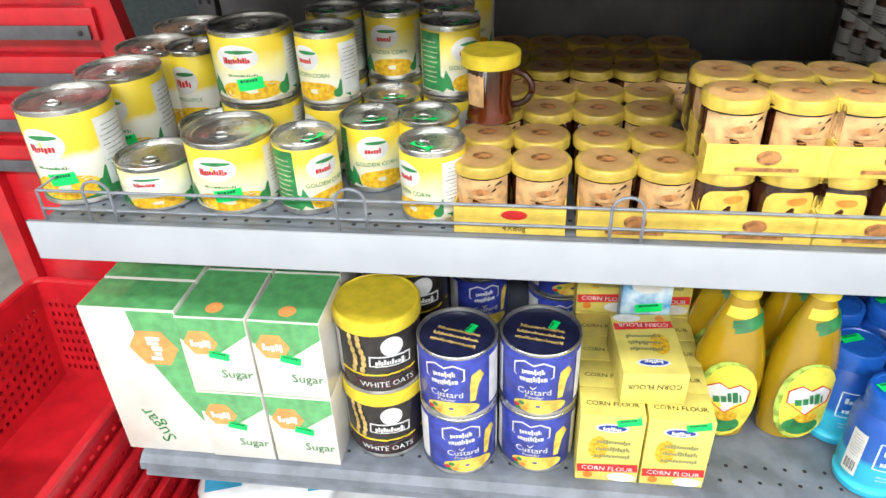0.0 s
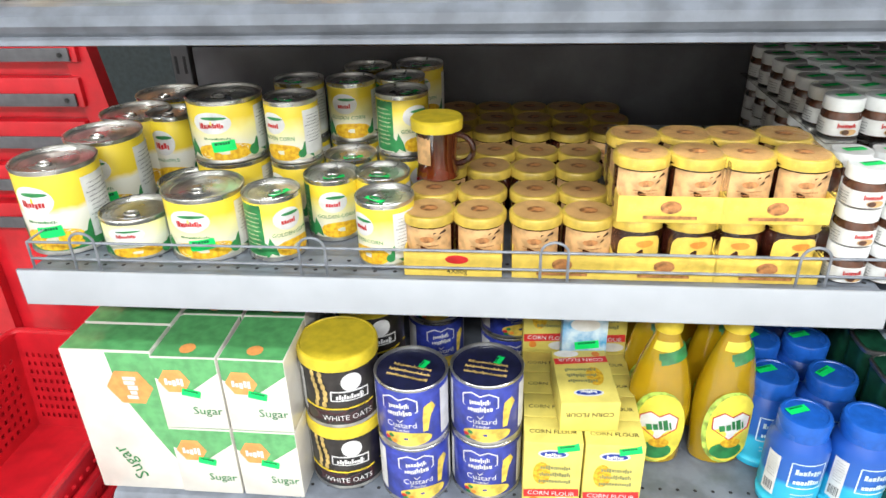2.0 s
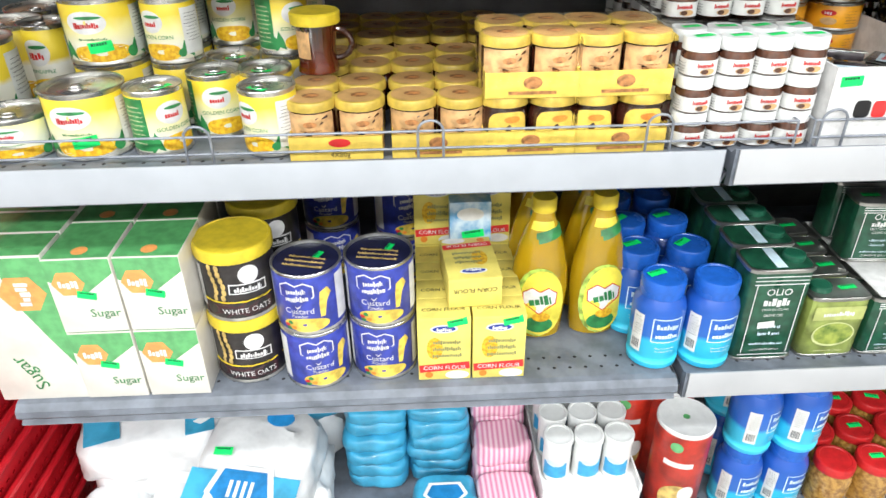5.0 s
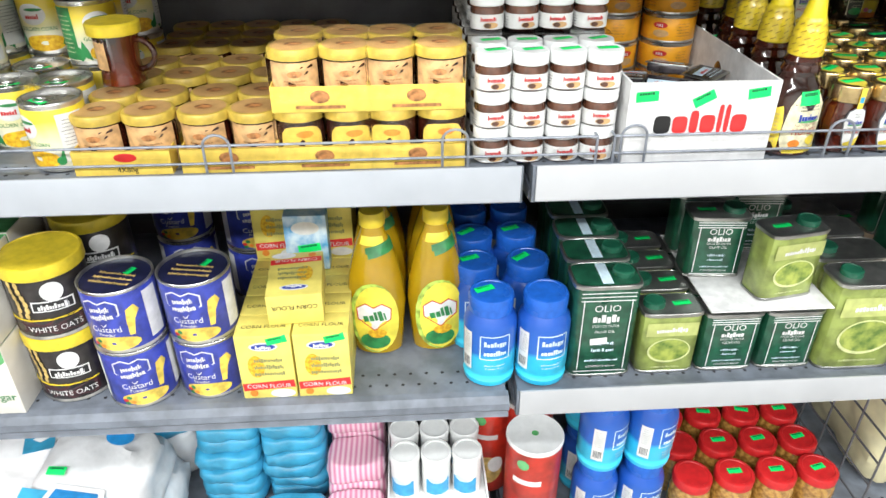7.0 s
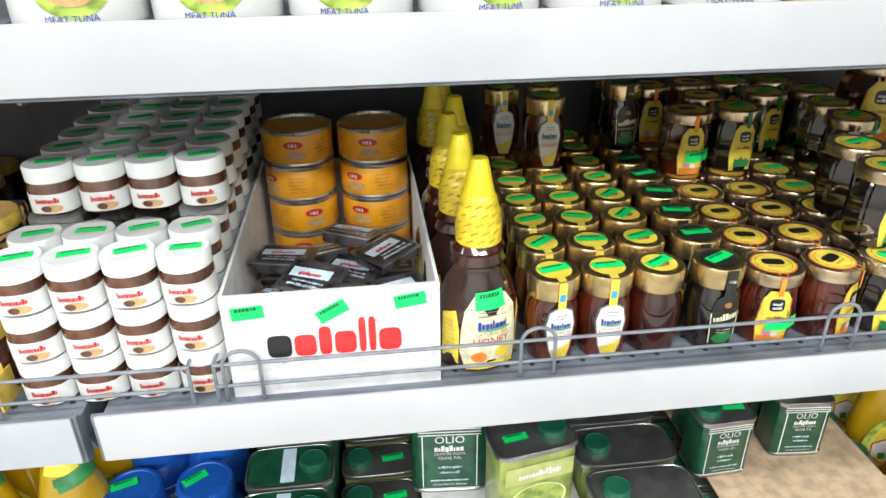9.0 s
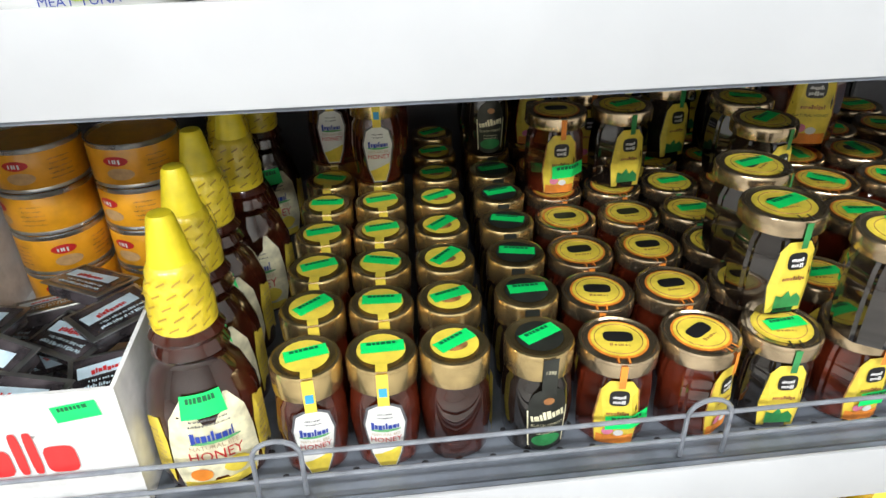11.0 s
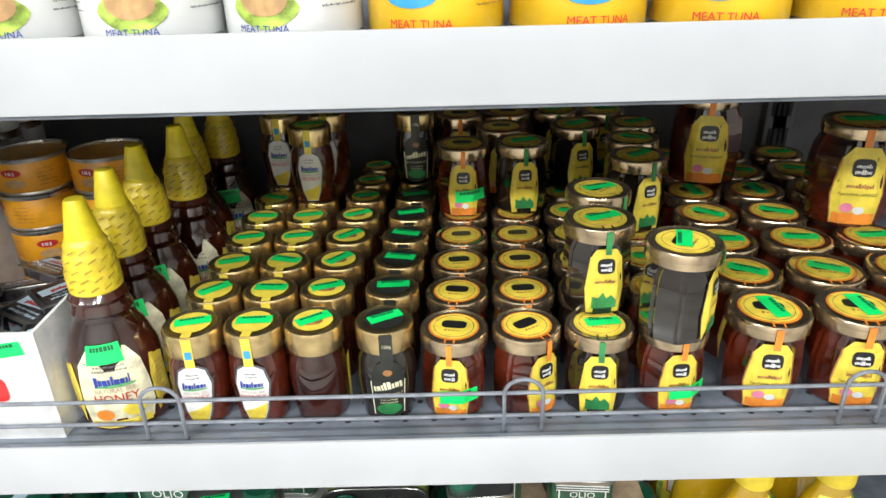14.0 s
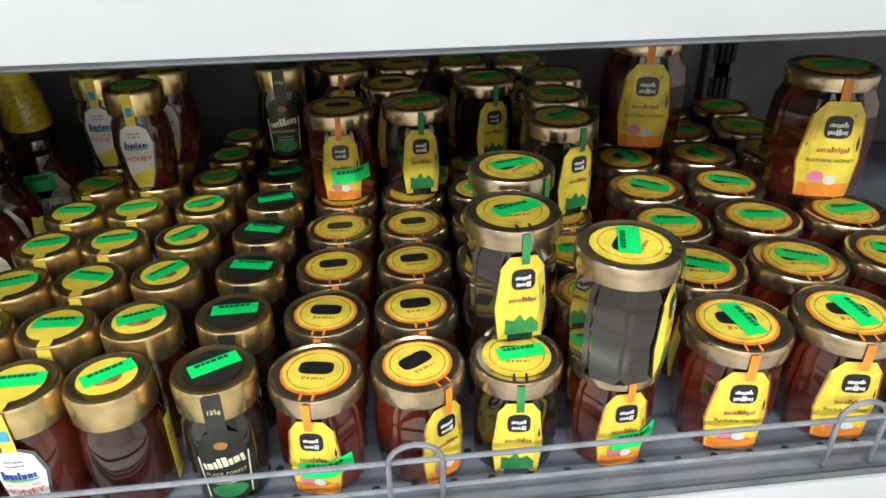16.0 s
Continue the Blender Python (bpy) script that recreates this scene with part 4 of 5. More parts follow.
def flour_box(mark=True):
    w, d, h = 0.080, 0.050, 0.118
    g = thing("corn_flour_box", "yellow corn flour carton with blue and red print", "carton", "corn flour cartons")
    part("carton", box(-w / 2, w / 2, 0, d, 0, h, 0.0012), FLOURYEL, g)
    f, f2 = on_front(-0.0006), on_front(-0.0011)
    part("brand_oval", decal(oval(0, h * .83, w * .52, h * .13), f), WHITE, g)
    part("brand_inner", decal(oval(0, h * .83, w * .44, h * .09), f2), BLUE, g)
    part("brand_script", script(0, h * .83, w * .34, h * .06, on_front(-0.0016), 1, 3, 0.9, 0, True), PAPER, g, "", False)
    part("script_bar", script(0.004, h * 0.52, w * 0.66, h * 0.32, f2, 3, 14, 0.6, 0, True), FLOURTEXT, g, "", False)
    part("cob_print", decal(oval(-w * .18, h * .52, w * .3, h * .35), f), CORN, g)
    part("red_band", decal(rect(0, h * .21, w * .96, h * .12, 4), f), RED2, g, "", False)
    part("product_word", lettering("CORN FLOUR", 0.0105, 0, h * .175, f2), PAPER, g, "", False)
    part("flour_print", decal(oval(w * .24, h * .08, w * .46, h * .14), f2), PAPER, g)
    part("roundel", decal(oval(-w * .30, h * .09, w * .15, w * .15), f2), ORANGE, g)
    part("product_word", lettering("CORN FLOUR", 0.0105, 0, d * 0.35, on_top(h + 0.0006)), BLACK, g, "", False)
    if mark:
        sticker(g, lambda u, v: (u, -0.0014, v) if v < h else (u, v - h, h + 0.0012), w * 0.25, h * 0.93, 12, 0.03, 0.012)
    return g


OILM = mat("golden_oil", (0.88, 0.55, 0.012), 0.04, vary=0.06, scale=12, coat=0.8, trans=0.5)
OILLABEL = mat("lemon_label", (0.84, 0.72, 0.08), 0.4, vary=0.08, scale=30)


def oil_bottle():
    g = thing("oil_bottle", "golden cooking oil bottle with yellow cap and round label", "bottle", "cooking oil bottles")
    part("bottle_body", lathe([(0.034, 0), (0.040, 0.003), (0.041, 0.012), (0.044, 0.06), (0.047, 0.095), (0.043, 0.135), (0.034, 0.175), (0.026, 0.200), (0.018, 0.220), (0.0165, 0.232)], 28, 0.72), OILM, g, "oil in clear ribbed plastic")
    part("cap", lathe([(0.0185, 0.230), (0.0195, 0.231), (0.0195, 0.250), (0.018, 0.253), (0.001, 0.253)], 22), YELLOW, g, "yellow screw cap")
    f = lambda u, v: (u, -0.0362 + 6.5 * u * u + max(0, v - 0.10) * 0.10 + max(0, 0.05 - v) * 0.03, v)
    f2 = lambda u, v: tuple(a + b for a, b in zip(f(u, v), (0, -0.0006, 0)))
    f3 = lambda u, v: tuple(a + b for a, b in zip(f(u, v), (0, -0.0012, 0)))
    part("label_edge", decal(oval(-0.001, 0.075, 0.075, 0.131, power=2.2), lambda u, v: (u, f(u, v)[1] + 0.0006, v), 5), LETTUCE, g, "lime green label edge")
    lab = part("label_paper", decal(oval(0.003, 0.074, 0.070, 0.124, power=2.2), f, 5), OILLABEL, g, "yellow oval label")
    part("green_edge", decal(oval(0.0, 0.034, 0.048, 0.032), f2), LEAFPR, lab)
    part("heart_print", decal([(0, 0.056), (0.026, 0.076), (0.027, 0.096), (0.013, 0.106), (0, 0.099), (-0.013, 0.106), (-0.027, 0.096), (-0.026, 0.076)], f2), PAPER, lab)
    part("brand_bar", script(0, 0.084, 0.044, 0.018, f3, 1, 8, 1.0, 12, True), LEAFPR, lab, "", False)
    part("heart_edge", tube([(x, f2(x, z)[1] - 0.0006, z) for x, z in [(0, 0.056), (0.026, 0.076), (0.027, 0.096), (0.013, 0.106), (0, 0.099), (-0.013, 0.106), (-0.027, 0.096), (-0.026, 0.076)]], 0.0008, True), RED, lab, "", False)
    part("fruit_print", decal(oval(0.004, 0.050, 0.030, 0.018), f3), CORN, lab)
    part("neck_label", lathe([(0.0305, 0.181), (0.0302, 0.1812), (0.0255, 0.199), (0.0250, 0.1995)], 26, 0.78), LEAFPR, g, "dark green slanting neck band")
    for v in [q for c in g.children if c.name.startswith("neck_label") for q in c.data.vertices]:
        v.co.z += v.co.x * 0.28
    part("neck_stripe", lathe([(0.0248, 0.2005), (0.0250, 0.201), (0.0200, 0.214), (0.0195, 0.2145)], 26, 0.76), OILLABEL, g, "yellow neck label")
    return g


SAUCEBLUE = banded("blue_bottle_wrap", [(0.0, (0.02, 0.40, 0.70)), (0.12, (0.05, 0.60, 0.84)), (0.46, (0.03, 0.50, 0.80)), (0.54, (0.015, 0.13, 0.52)), (1.0, (0.012, 0.085, 0.42))], 0.0, 0.118)
CAPBLUE = mat("blue_plastic_cap", (0.014, 0.11, 0.50), 0.28, vary=0.06)


def salt_bottle(mark=True):
    g = thing("salt_bottle", "bright blue plastic salt bottle with blue cap", "bottle", "blue salt bottles")
    part("bottle_body", lathe([(0.034, 0), (0.039, 0.003), (0.040, 0.012), (0.037, 0.016), (0.037, 0.022), (0.040, 0.027), (0.0405, 0.105), (0.038, 0.115), (0.032, 0.124), (0.030, 0.128)], 30), SAUCEBLUE, g, "glossy blue wrap")
    lid = part("cap", lathe([(0.030, 0.124), (0.033, 0.126), (0.034, 0.150), (0.032, 0.154), (0.028, 0.1545), (0.027, 0.153), (0.001, 0.153)], 30), CAPBLUE, g, "blue cap")
    w, w2 = on_can(0.0412), on_can(0.0416)
    part("brand_script", script(0.002, 0.077, 0.038, 0.034, w2, 2, 5, 0.6, 0, True), SKYW, g, "", False)
    part("script_bar", script(0.002, 0.042, 0.034, 0.012, w2, 2, 6, 0.4), SKYW, g, "", False)
    for u, v, ww, hh in [(0.002, 0.098, 0.046, 0.0018), (0.002, 0.056, 0.046, 0.0018), (-0.021, 0.077, 0.0018, 0.042), (0.025, 0.077, 0.0018, 0.042)]:
        part("frame_line", decal(rect(u, v, ww, hh), w), SKYW, g, "", False)
    part("white_panel", decal(rect(-0.046, 0.065, 0.020, 0.07), w), WHITE, g, "", False)
    part("small_print", script(-0.046, 0.078, 0.016, 0.036, w2, 8, 3, 0.3), GREYGRIP, g, "", False)
    bm = bmesh.new()
    for k in range(7):
        a, b = -0.053 + 0.002 * k, -0.053 + 0.002 * k + (0.0008 if k % 2 else 0.0013)
        bm.faces.new([bm.verts.new(w2(*p)) for p in ((a, 0.036), (b, 0.036), (b, 0.052), (a, 0.052))])
    part("barcode", bm, GREYGRIP, g, "", False)
    if mark:
        sticker(lid, on_top(0.1552), -0.010, 0.005, 25 + jit(25), 0.030, 0.013)
    return g


SKYW = mat("white_blue_print", (0.62, 0.78, 0.88), 0.4)
TINGREEN = mat("dark_green_tin", (0.012, 0.085, 0.045), 0.3, vary=0.12, coat=0.4)
TINOLIVE = mat("olive_green_tin", (0.27, 0.33, 0.08), 0.3, vary=0.15, scale=30, coat=0.4)
TINLIME = mat("lime_picture", (0.42, 0.48, 0.10), 0.35, color2=(0.10, 0.18, 0.03), scale=50)
TINTOP = mat("dull_tin_top", (0.40, 0.40, 0.38), 0.3, metal=0.9, vary=0.15, scale=20)
CAPGREEN = mat("dark_green_cap", (0.01, 0.10, 0.055), 0.4, vary=0.06)


def oil_tin(w=0.092, d=0.055, h=0.108, kind="green", mark=True, cap=1):
    names = {"green": "dark green olive oil tin with white print and green cap", "olive": "light olive green oil tin with dark green cap"}
    g = thing("olive_oil_tin", names[kind], "tin", "olive oil tins")
    col = TINGREEN if kind == "green" else TINOLIVE
    sq = d / w
    k = w / 2
    part("tin_body", lathe([(k * .96, 0), (k, 0.003), (k, h - 0.004), (k * .97, h)], 36, sq, 6.0), col, g, "lithographed tin body")
    part("base_rim", lathe([(k * 1.0, 0), (k * 1.03, 0.001), (k * 1.03, 0.004), (k * 1.0, 0.005)], 36, sq, 6.0), TINTOP, g)
    part("top_rim", lathe([(k * 0.97, h - 0.005), (k * 1.04, h - 0.004), (k * 1.04, h + 0.001), (k * 1.0, h + 0.002), (k * .97, h + 0.0005)], 36, sq, 6.0), TINTOP, g)
    top = part("tin_top", decal(oval(0, 0, w * .96, d * .94, 30, 6.0), on_top(h + 0.0026)), TINGREEN if kind == "green" and h > 0.13 else TINTOP, g, "", False)
    c = part("cap", lathe([(0.0165, h + 0.002), (0.017, h + 0.004), (0.016, h + 0.011), (0.0135, h + 0.012), (0.013, h + 0.0108), (0.001, h + 0.0108)], 24), CAPGREEN, g, "dark green cap")
    for v in c.data.vertices:
        v.co.x += cap * w * 0.27
    f = on_front(-d / 2 - 0.0007)
    f2 = on_front(-d / 2 - 0.0012)
    if kind == "green":
        for z in (0.07, 0.86, 0.90, 0.94):
            part("white_line", decal(rect(0, h * z, w * .82, 0.0016), f), PAPER, g, "", False)
        for s in (-1, 1):
            part("white_line", decal(rect(s * w * .36, h * .48, 0.0014, h * .78), f), PAPER, g, "", False)
        part("product_word", lettering("OLIO", w * 0.17, 0, h * .745, f2), PAPER, g, "", False)
        part("brand_bar", script(0, h * .675, w * .46, h * .10, f2, 1, 17, 0.9, 0, True), PAPER, g, "", False)
        part("product_word", lettering("OLIO DI OLIVA", w * 0.062, 0, h * .575, f2), PAPER, g, "", False)
        part("product_word", lettering("OLIVE OIL", w * 0.07, 0, h * .51, f2), PAPER, g, "", False)
        part("text_bar", script(0, h * .36, w * .36, h * .16, f2, 2, 9, 0.5), SKYW, g, "", False)
        part("text_bar", script(0, h * .20, w * .58, h * .045, f2, 1, 10, 0.6), SKYW, g, "", False)
        part("product_word", lettering("CONTENTS 400 ml", w * 0.055, 0, h * .115, f2), PAPER, g, "", False)
        if h > 0.13:
            part("top_stripe", decal(rect(-w * 0.02, 0, w * .16, d * .84), on_top(h + 0.0031)), SKYW, g, "", False)
            part("price_patch", decal(rect(-w * 0.08, h * .42, w * .26, h * .07, 6), on_front(-d / 2 - 0.0017)), WHITE, g, "", False)
    else:
        part("pale_band", decal(rect(0, h * .76, w * .86, h * .22), f), PALEOLIVE, g, "", False)
        part("brand_bar", script(0, h * .76, w * .58, h * .10, f2, 1, 19, 0.8, 3, True), PAPER, g, "", False)
        part("text_bar", script(0, h * .12, w * .5, h * .06, f2, 1, 20, 0.5), TINPALE, g, "", False)
        ring = part("ring_print", decal(oval(0, h * .40, w * .74, h * .42), f), TINPALE, g)
        part("olive_picture", decal(oval(0, h * .41, w * .68, h * .37), f2), TINLIME, ring)
    if mark:
        sticker(g, on_top(h + 0.0034), -cap * w * 0.2, 0, jit(10), 0.028, 0.011)
    return g


PALEOLIVE = mat("pale_olive_print", (0.46, 0.50, 0.17), 0.35, vary=0.06)
TINPALE = mat("pale_ring_print", (0.62, 0.66, 0.32), 0.35)
BAGWHITE = mat("white_sugar_bag", (0.78, 0.79, 0.80), 0.35, vary=0.05, scale=20, bump=0.5, bscale=35, coat=0.3)
BAGBLUE = mat("light_blue_bag", (0.05, 0.36, 0.58), 0.35, vary=0.10, scale=20, bump=0.5, bscale=35, coat=0.3)
BAGBLUE2 = mat("mid_blue_print", (0.015, 0.20, 0.48), 0.35, vary=0.08)


def soft_bag(w, d, h, material, seed, name, label, group, slack=1.0):
    """A slack filled bag: a squashed superellipsoid with creases."""
    g = thing(name, label, "bag", group)
    bm = bmesh.new()
    n, m2 = 44, 18
    rows = []
    for j in range(1, m2):
        ph = math.pi * j / m2
        row = []
        for i in range(n):
            a = 2 * math.pi * i / n
            c, s = math.cos(a), math.sin(a)
            k = (abs(c) ** 5 + abs(s) ** 5) ** (-1 / 5)
            sp = math.sin(ph) ** (0.28 if slack > 0.6 else 0.16)
            x, y = w / 2 * c * k * sp, d / 2 * s * k * sp
            cz = math.cos(ph)
            z = h / 2 + h / 2 * (abs(cz) ** 0.8) * (1 if cz > 0 else -1)
            nv = noise.noise(Vector((x * 22 + seed, y * 22, z * 22))) * 0.010 + noise.noise(Vector((x * 60, y * 60 + seed, z * 60))) * 0.005 - 0.004 * abs(noise.noise(Vector((x * 35, y * 90, seed))))
            nv *= slack
            row.append(bm.verts.new((x + nv, y + nv, max(0.001, z + nv))))
        rows.append(row)
    for a, b in zip(rows, rows[1:]):
        for i in range(n):
            bm.faces.new((a[i], a[(i + 1) % n], b[(i + 1) % n], b[i]))
    bm.faces.new(rows[0])
    bm.faces.new(rows[-1])
    part("bag_body", bm, material, g)
    return g


# ---- third shelf, first bay: cans ----
for x, y, t in [(-0.026, 0.108, 12), (-0.036, 0.217, 20), (-0.046, 0.322, 15), (-0.030, 0.43, 20)]:
    spawn(food_can, x if x > -0.028 else -0.006 + 0.3 * x, y, S3, t - 20, r=0.054, h=0.118, wrap="pine", mark=False, tag=True)
spawn(food_can, 0.041, 0.319, S3, -10, r=0.040, h=0.118, wrap="pine", mark=False)
spawn(food_can, 0.080, 0.092, S3, 6, r=0.046, h=0.056, wrap="corn", mark=False)
spawn(food_can, 0.112, 0.195, S3, 6, r=0.046, h=0.056, wrap="corn", mark=False)
spawn(food_can, 0.176, 0.096, S3, -4, r=0.052, h=0.088, wrap="corn", mark=False, tag=True)
spawn(food_can, 0.173, 0.216, S3, -4, r=0.052, h=0.088, wrap="corn", mark=False)
spawn(food_can, 0.173, 0.216, S3 + 0.088, -3, r=0.052, h=0.088, wrap="corn", mark=False, tag=True)
for x, y, t, up in [(0.268, 0.088, 46, 0), (0.332, 0.148, 12, 0), (0.415, 0.077, -44, 0), (0.399, 0.156, -15, 0), (0.270, 0.205, -40, 1), (0.334, 0.300, -5, 1),
                    (0.418, 0.238, 48, 1), (0.256, 0.300, -30, 1), (0.345, 0.380, 10, 1), (0.424, 0.400, -10, 1), (0.404, 0.318, 15, 1), (0.343, 0.224, 10, 0)]:
    spawn(food_can, x, y, S3, t, r=0.037, h=0.087, wrap="corn")
    if up:
        spawn(food_can, x, y, S3 + 0.087, t + jit(20), r=0.037, h=0.087, wrap="corn")

# ---- honey trays and loose honey jars ----
for i, x in enumerate((0.502, 0.632, 0.750, 0.866)):
    spawn(honey_tray, x, 0.030, S3, word="4X80g" if i == 0 else "")
    for dx in (-0.031, 0.031):
        for k in range(2):
            spawn(honey_jar_small, x + dx, 0.068 + 0.066 * k, S3 + 0.002, jit(10), bare=i > 1)
    if i > 1:
        spawn(wrap_film, x, 0.030, S3)
        spawn(honey_tray, x, 0.036, S3 + 0.0735, jit(1), word="")
        spawn(wrap_film, x, 0.036, S3 + 0.0735)
        for dx in (-0.031, 0.031):
            for k in range(2):
                spawn(honey_jar_small, x + dx, 0.074 + 0.066 * k, S3 + 0.0755, jit(10), bare=False)
for k, y in enumerate((0.222, 0.288, 0.385, 0.450, 0.515)):
    for j in range(4 if k < 2 else 5):
        spawn(honey_jar_small, 0.478 + 0.062 * j + 0.006 * (k % 2), y, S3, jit(40), bare=False)
spawn(glass_mug, 0.472, 0.176, S3 + 0.0725, -5)

# ---- chocolate spread jars: four abreast, stacked and stepped back ----
for k in range(9):
    y = 0.052 + 0.0465 * k
    for j in range(4):
        x = 0.960 + 0.0457 * j
        levels = 3 if k < 2 else 4
        for lv in range(levels):
            if k == 0 or lv == levels - 1 or j in (0, 3) or (k == 2 and lv == 3):
                spawn(spread_jar, x + (0.003 * (lv == 3)), y + (0.008 if lv == 3 else 0), S3 + 0.047 * lv + (0.001 if lv == 3 else 0), jit(14), mark=(lv == levels - 1))
tagged(part("clear_sheet", box(0.935, 1.122, 0.115, 0.46, S3 + 0.1412, S3 + 0.1418), FILM, None, "", False), "clear plastic sheet laid between the spread jars", "sheet")

# ---- white display box with tuna and snacks ----
spawn(open_box, 1.219, 0.026, S3)
for x, y in ((1.178, 0.305), (1.266, 0.303)):
    for k in range(4):
        spawn(tuna_can, x, y, S3 + 0.003 + 0.042 * k, jit(40))
for k in range(16):
    spawn(choc_pack, 1.165 + 0.036 * (k % 4) + jit(0.006), 0.055 + 0.048 * ((k // 4) % 4), S3 + 0.004 + 0.022 * (1 + (k % 3)) * 0.9, jit(60), jit(16))

# ---- honey shelf, second bay ----
for k, (x, y, tag) in enumerate([(1.353, 0.060, True), (1.346, 0.130, True), (1.344, 0.200, True), (1.360, 0.268, False), (1.343, 0.342, True), (1.360, 0.412, True)]):
    spawn(squeeze_bottle, x, y, S3, 6 + jit(6), 0, face=0.10, tag=tag)
for col, (x, style, n) in enumerate([(1.425, "kashmir", 8), (1.477, "kashmir", 7), (1.528, "plain", 8), (1.588, "forest", 8)]):
    for k in range(n):
        y = 0.058 + 0.0575 * k
        spawn(narrow_jar, x + 0.0035 * k * (1 if col > 1 else 0.6), y, S3, jit(8) + (18 if style == "plain" else 0), style=style, mark=[8, -14, 3, 34, 14, -6, 22][(3 * k + 2 * col) % 7])
for x, y, style in [(1.440, 0.40, "kashmir"), (1.486, 0.345, "kashmir"), (1.497, 0.405, "kashmir"), (1.606, 0.40, "forest"), (1.608, 0.46, "forest")]:
    spawn(narrow_jar, x, y, S3 + 0.0905, jit(6), style=style, mark=8)
for x0, n, dark, mark in [(1.647, 8, False, False), (1.709, 8, False, False), (1.771, 8, True, True), (1.835, 8, False, True)]:
    for k in range(n):
        y = 0.060 + 0.0625 * k
        dk = dark or (k > 4 and x0 < 1.8)
        spawn(hex_jar, x0 + 0.004 * k, y, S3, jit(10) + (28 if x0 == 1.709 and k == 0 else 0), r=0.0285, h=0.080, dark=dk, mark=mark, front=(k == 0 and x0 in (1.647, 1.835)))
for x, y, dk, mk, fr, tn in [(1.663, 0.318, False, False, True, 0), (1.731, 0.322, True, True, False, 4), (1.713, 0.385, False, False, False, 0), (1.664, 0.45, False, False, False, 0), (1.773, 0.096, True, True, False, 4),
                             (1.786, 0.165, True, True, False, 40), (1.829, 0.046, True, True, False, 55), (1.848, 0.262, True, True, False, 20), (1.858, 0.325, True, True, False, 0), (1.876, 0.39, True, True, False, 0),
                             (1.804, 0.388, True, True, False, 12), (1.790, 0.46, True, True, False, 0), (1.852, 0.455, True, True, False, 0), (1.727, 0.455, False, False, False, 0)]:
    spawn(hex_jar, x, y, S3 + 0.0803, tn, r=0.0295, h=0.082, dark=dk, mark=mk, front=fr, skew=(18, -24)[int(y * 1000) % 2])
for x0, n in [(1.918, 7), (1.995, 7), (2.072, 7)]:
    for k in range(n):
        spawn(hex_jar, x0 + 0.006 * k, 0.068 + 0.070 * k, S3, -8 + jit(8), r=0.034, h=0.086, dark=False, mark=True, front=False, skew=(8, -28, -75, -20)[(k + n + int(x0 * 50)) % 4])
spawn(hex_jar, 1.968, 0.395, S3 + 0.0863, -14, r=0.043, h=0.108, dark=False, mark=True, front=False)
spawn(hex_jar, 2.078, 0.262, S3 + 0.0863, -14, r=0.043, h=0.108, dark=False, mark=True, front=False)

# ---- top shelf packs, lower parts seen ----
TOPWHITE = banded("white_tuna_wrap", [(0.0, (0.78, 0.78, 0.76)), (0.36, (0.80, 0.80, 0.78)), (0.40, (0.42, 0.33, 0.12)), (0.52, (0.45, 0.36, 0.14)), (0.56, (0.80, 0.80, 0.78)), (1.0, (0.82, 0.82, 0.80))], 0.0, 0.085, wobble=0.004)


def big_can(style="white"):
    g = thing("tuna_tin", "white tuna tin with green lettuce picture" if style == "white" else "orange and yellow tuna tin with fish print", "tin", "tuna tins on the upper shelf")
    r, h = 0.047, 0.090
    part("can_body", lathe(can_shell(r, h), 36), TIN, g)
    part("label_wrap", lathe([(r * .98, 0.006), (r * .985, 0.0065), (r * .985, h - 0.006), (r * .98, h - 0.0055)], 36), TOPWHITE if style == "white" else LABELYEL2, g, "printed wrap")
    w, w2 = on_can(r * .985 + 0.0007), on_can(r * .985 + 0.0013)
    if style == "white":
        part("lettuce_print", decal(oval(0, 0.024, 0.046, 0.026, power=1.6), w), LETTUCE, g)
        part("meat_print", decal(oval(0, 0.029, 0.032, 0.020), w2), PEACH, g)
        part("brand_bar", decal(oval(-0.004, 0.058, 0.048, 0.012, power=3), w2), RED, g, "", False)
        part("small_print", script(0.052, 0.040, 0.034, 0.036, w2, 7, 5, 0.3), GREYGRIP, g, "", False)
        part("small_print", script(-0.052, 0.040, 0.034, 0.036, w2, 7, 6, 0.3), GREYGRIP, g, "", False)
        part("product_word", lettering("MEAT TUNA", 0.0062, -0.002, 0.0095, w2), BLUE, g, "", False)
    else:
        part("fish_print", decal(oval(-0.006, 0.028, 0.034, 0.013), w), SKY, g)
        part("brand_bar", decal(rect(0.004, 0.047, 0.044, 0.009), w), RED2, g, "", False)
        part("small_print", script(0.052, 0.040, 0.034, 0.04, w2, 7, 5, 0.3), LIDPRINT, g, "", False)
        part("product_word", lettering("MEAT TUNA", 0.0075, 0, 0.0095, w2), RED2, g, "", False)
    return g


LABELYEL2 = mat("amber_tuna_wrap", (0.82, 0.50, 0.02), 0.35, vary=0.1, scale=14, coat=0.3)
for k in range(12):
    spawn(big_can, 1.060 + 0.0965 * k, 0.055, S4, jit(15), style="white" if k < 6 else "orange")
for k in range(9):
    spawn(big_can, 0.03 + 0.11 * k, 0.085, S4, jit(15), style="orange" if k % 3 == 0 else "white")

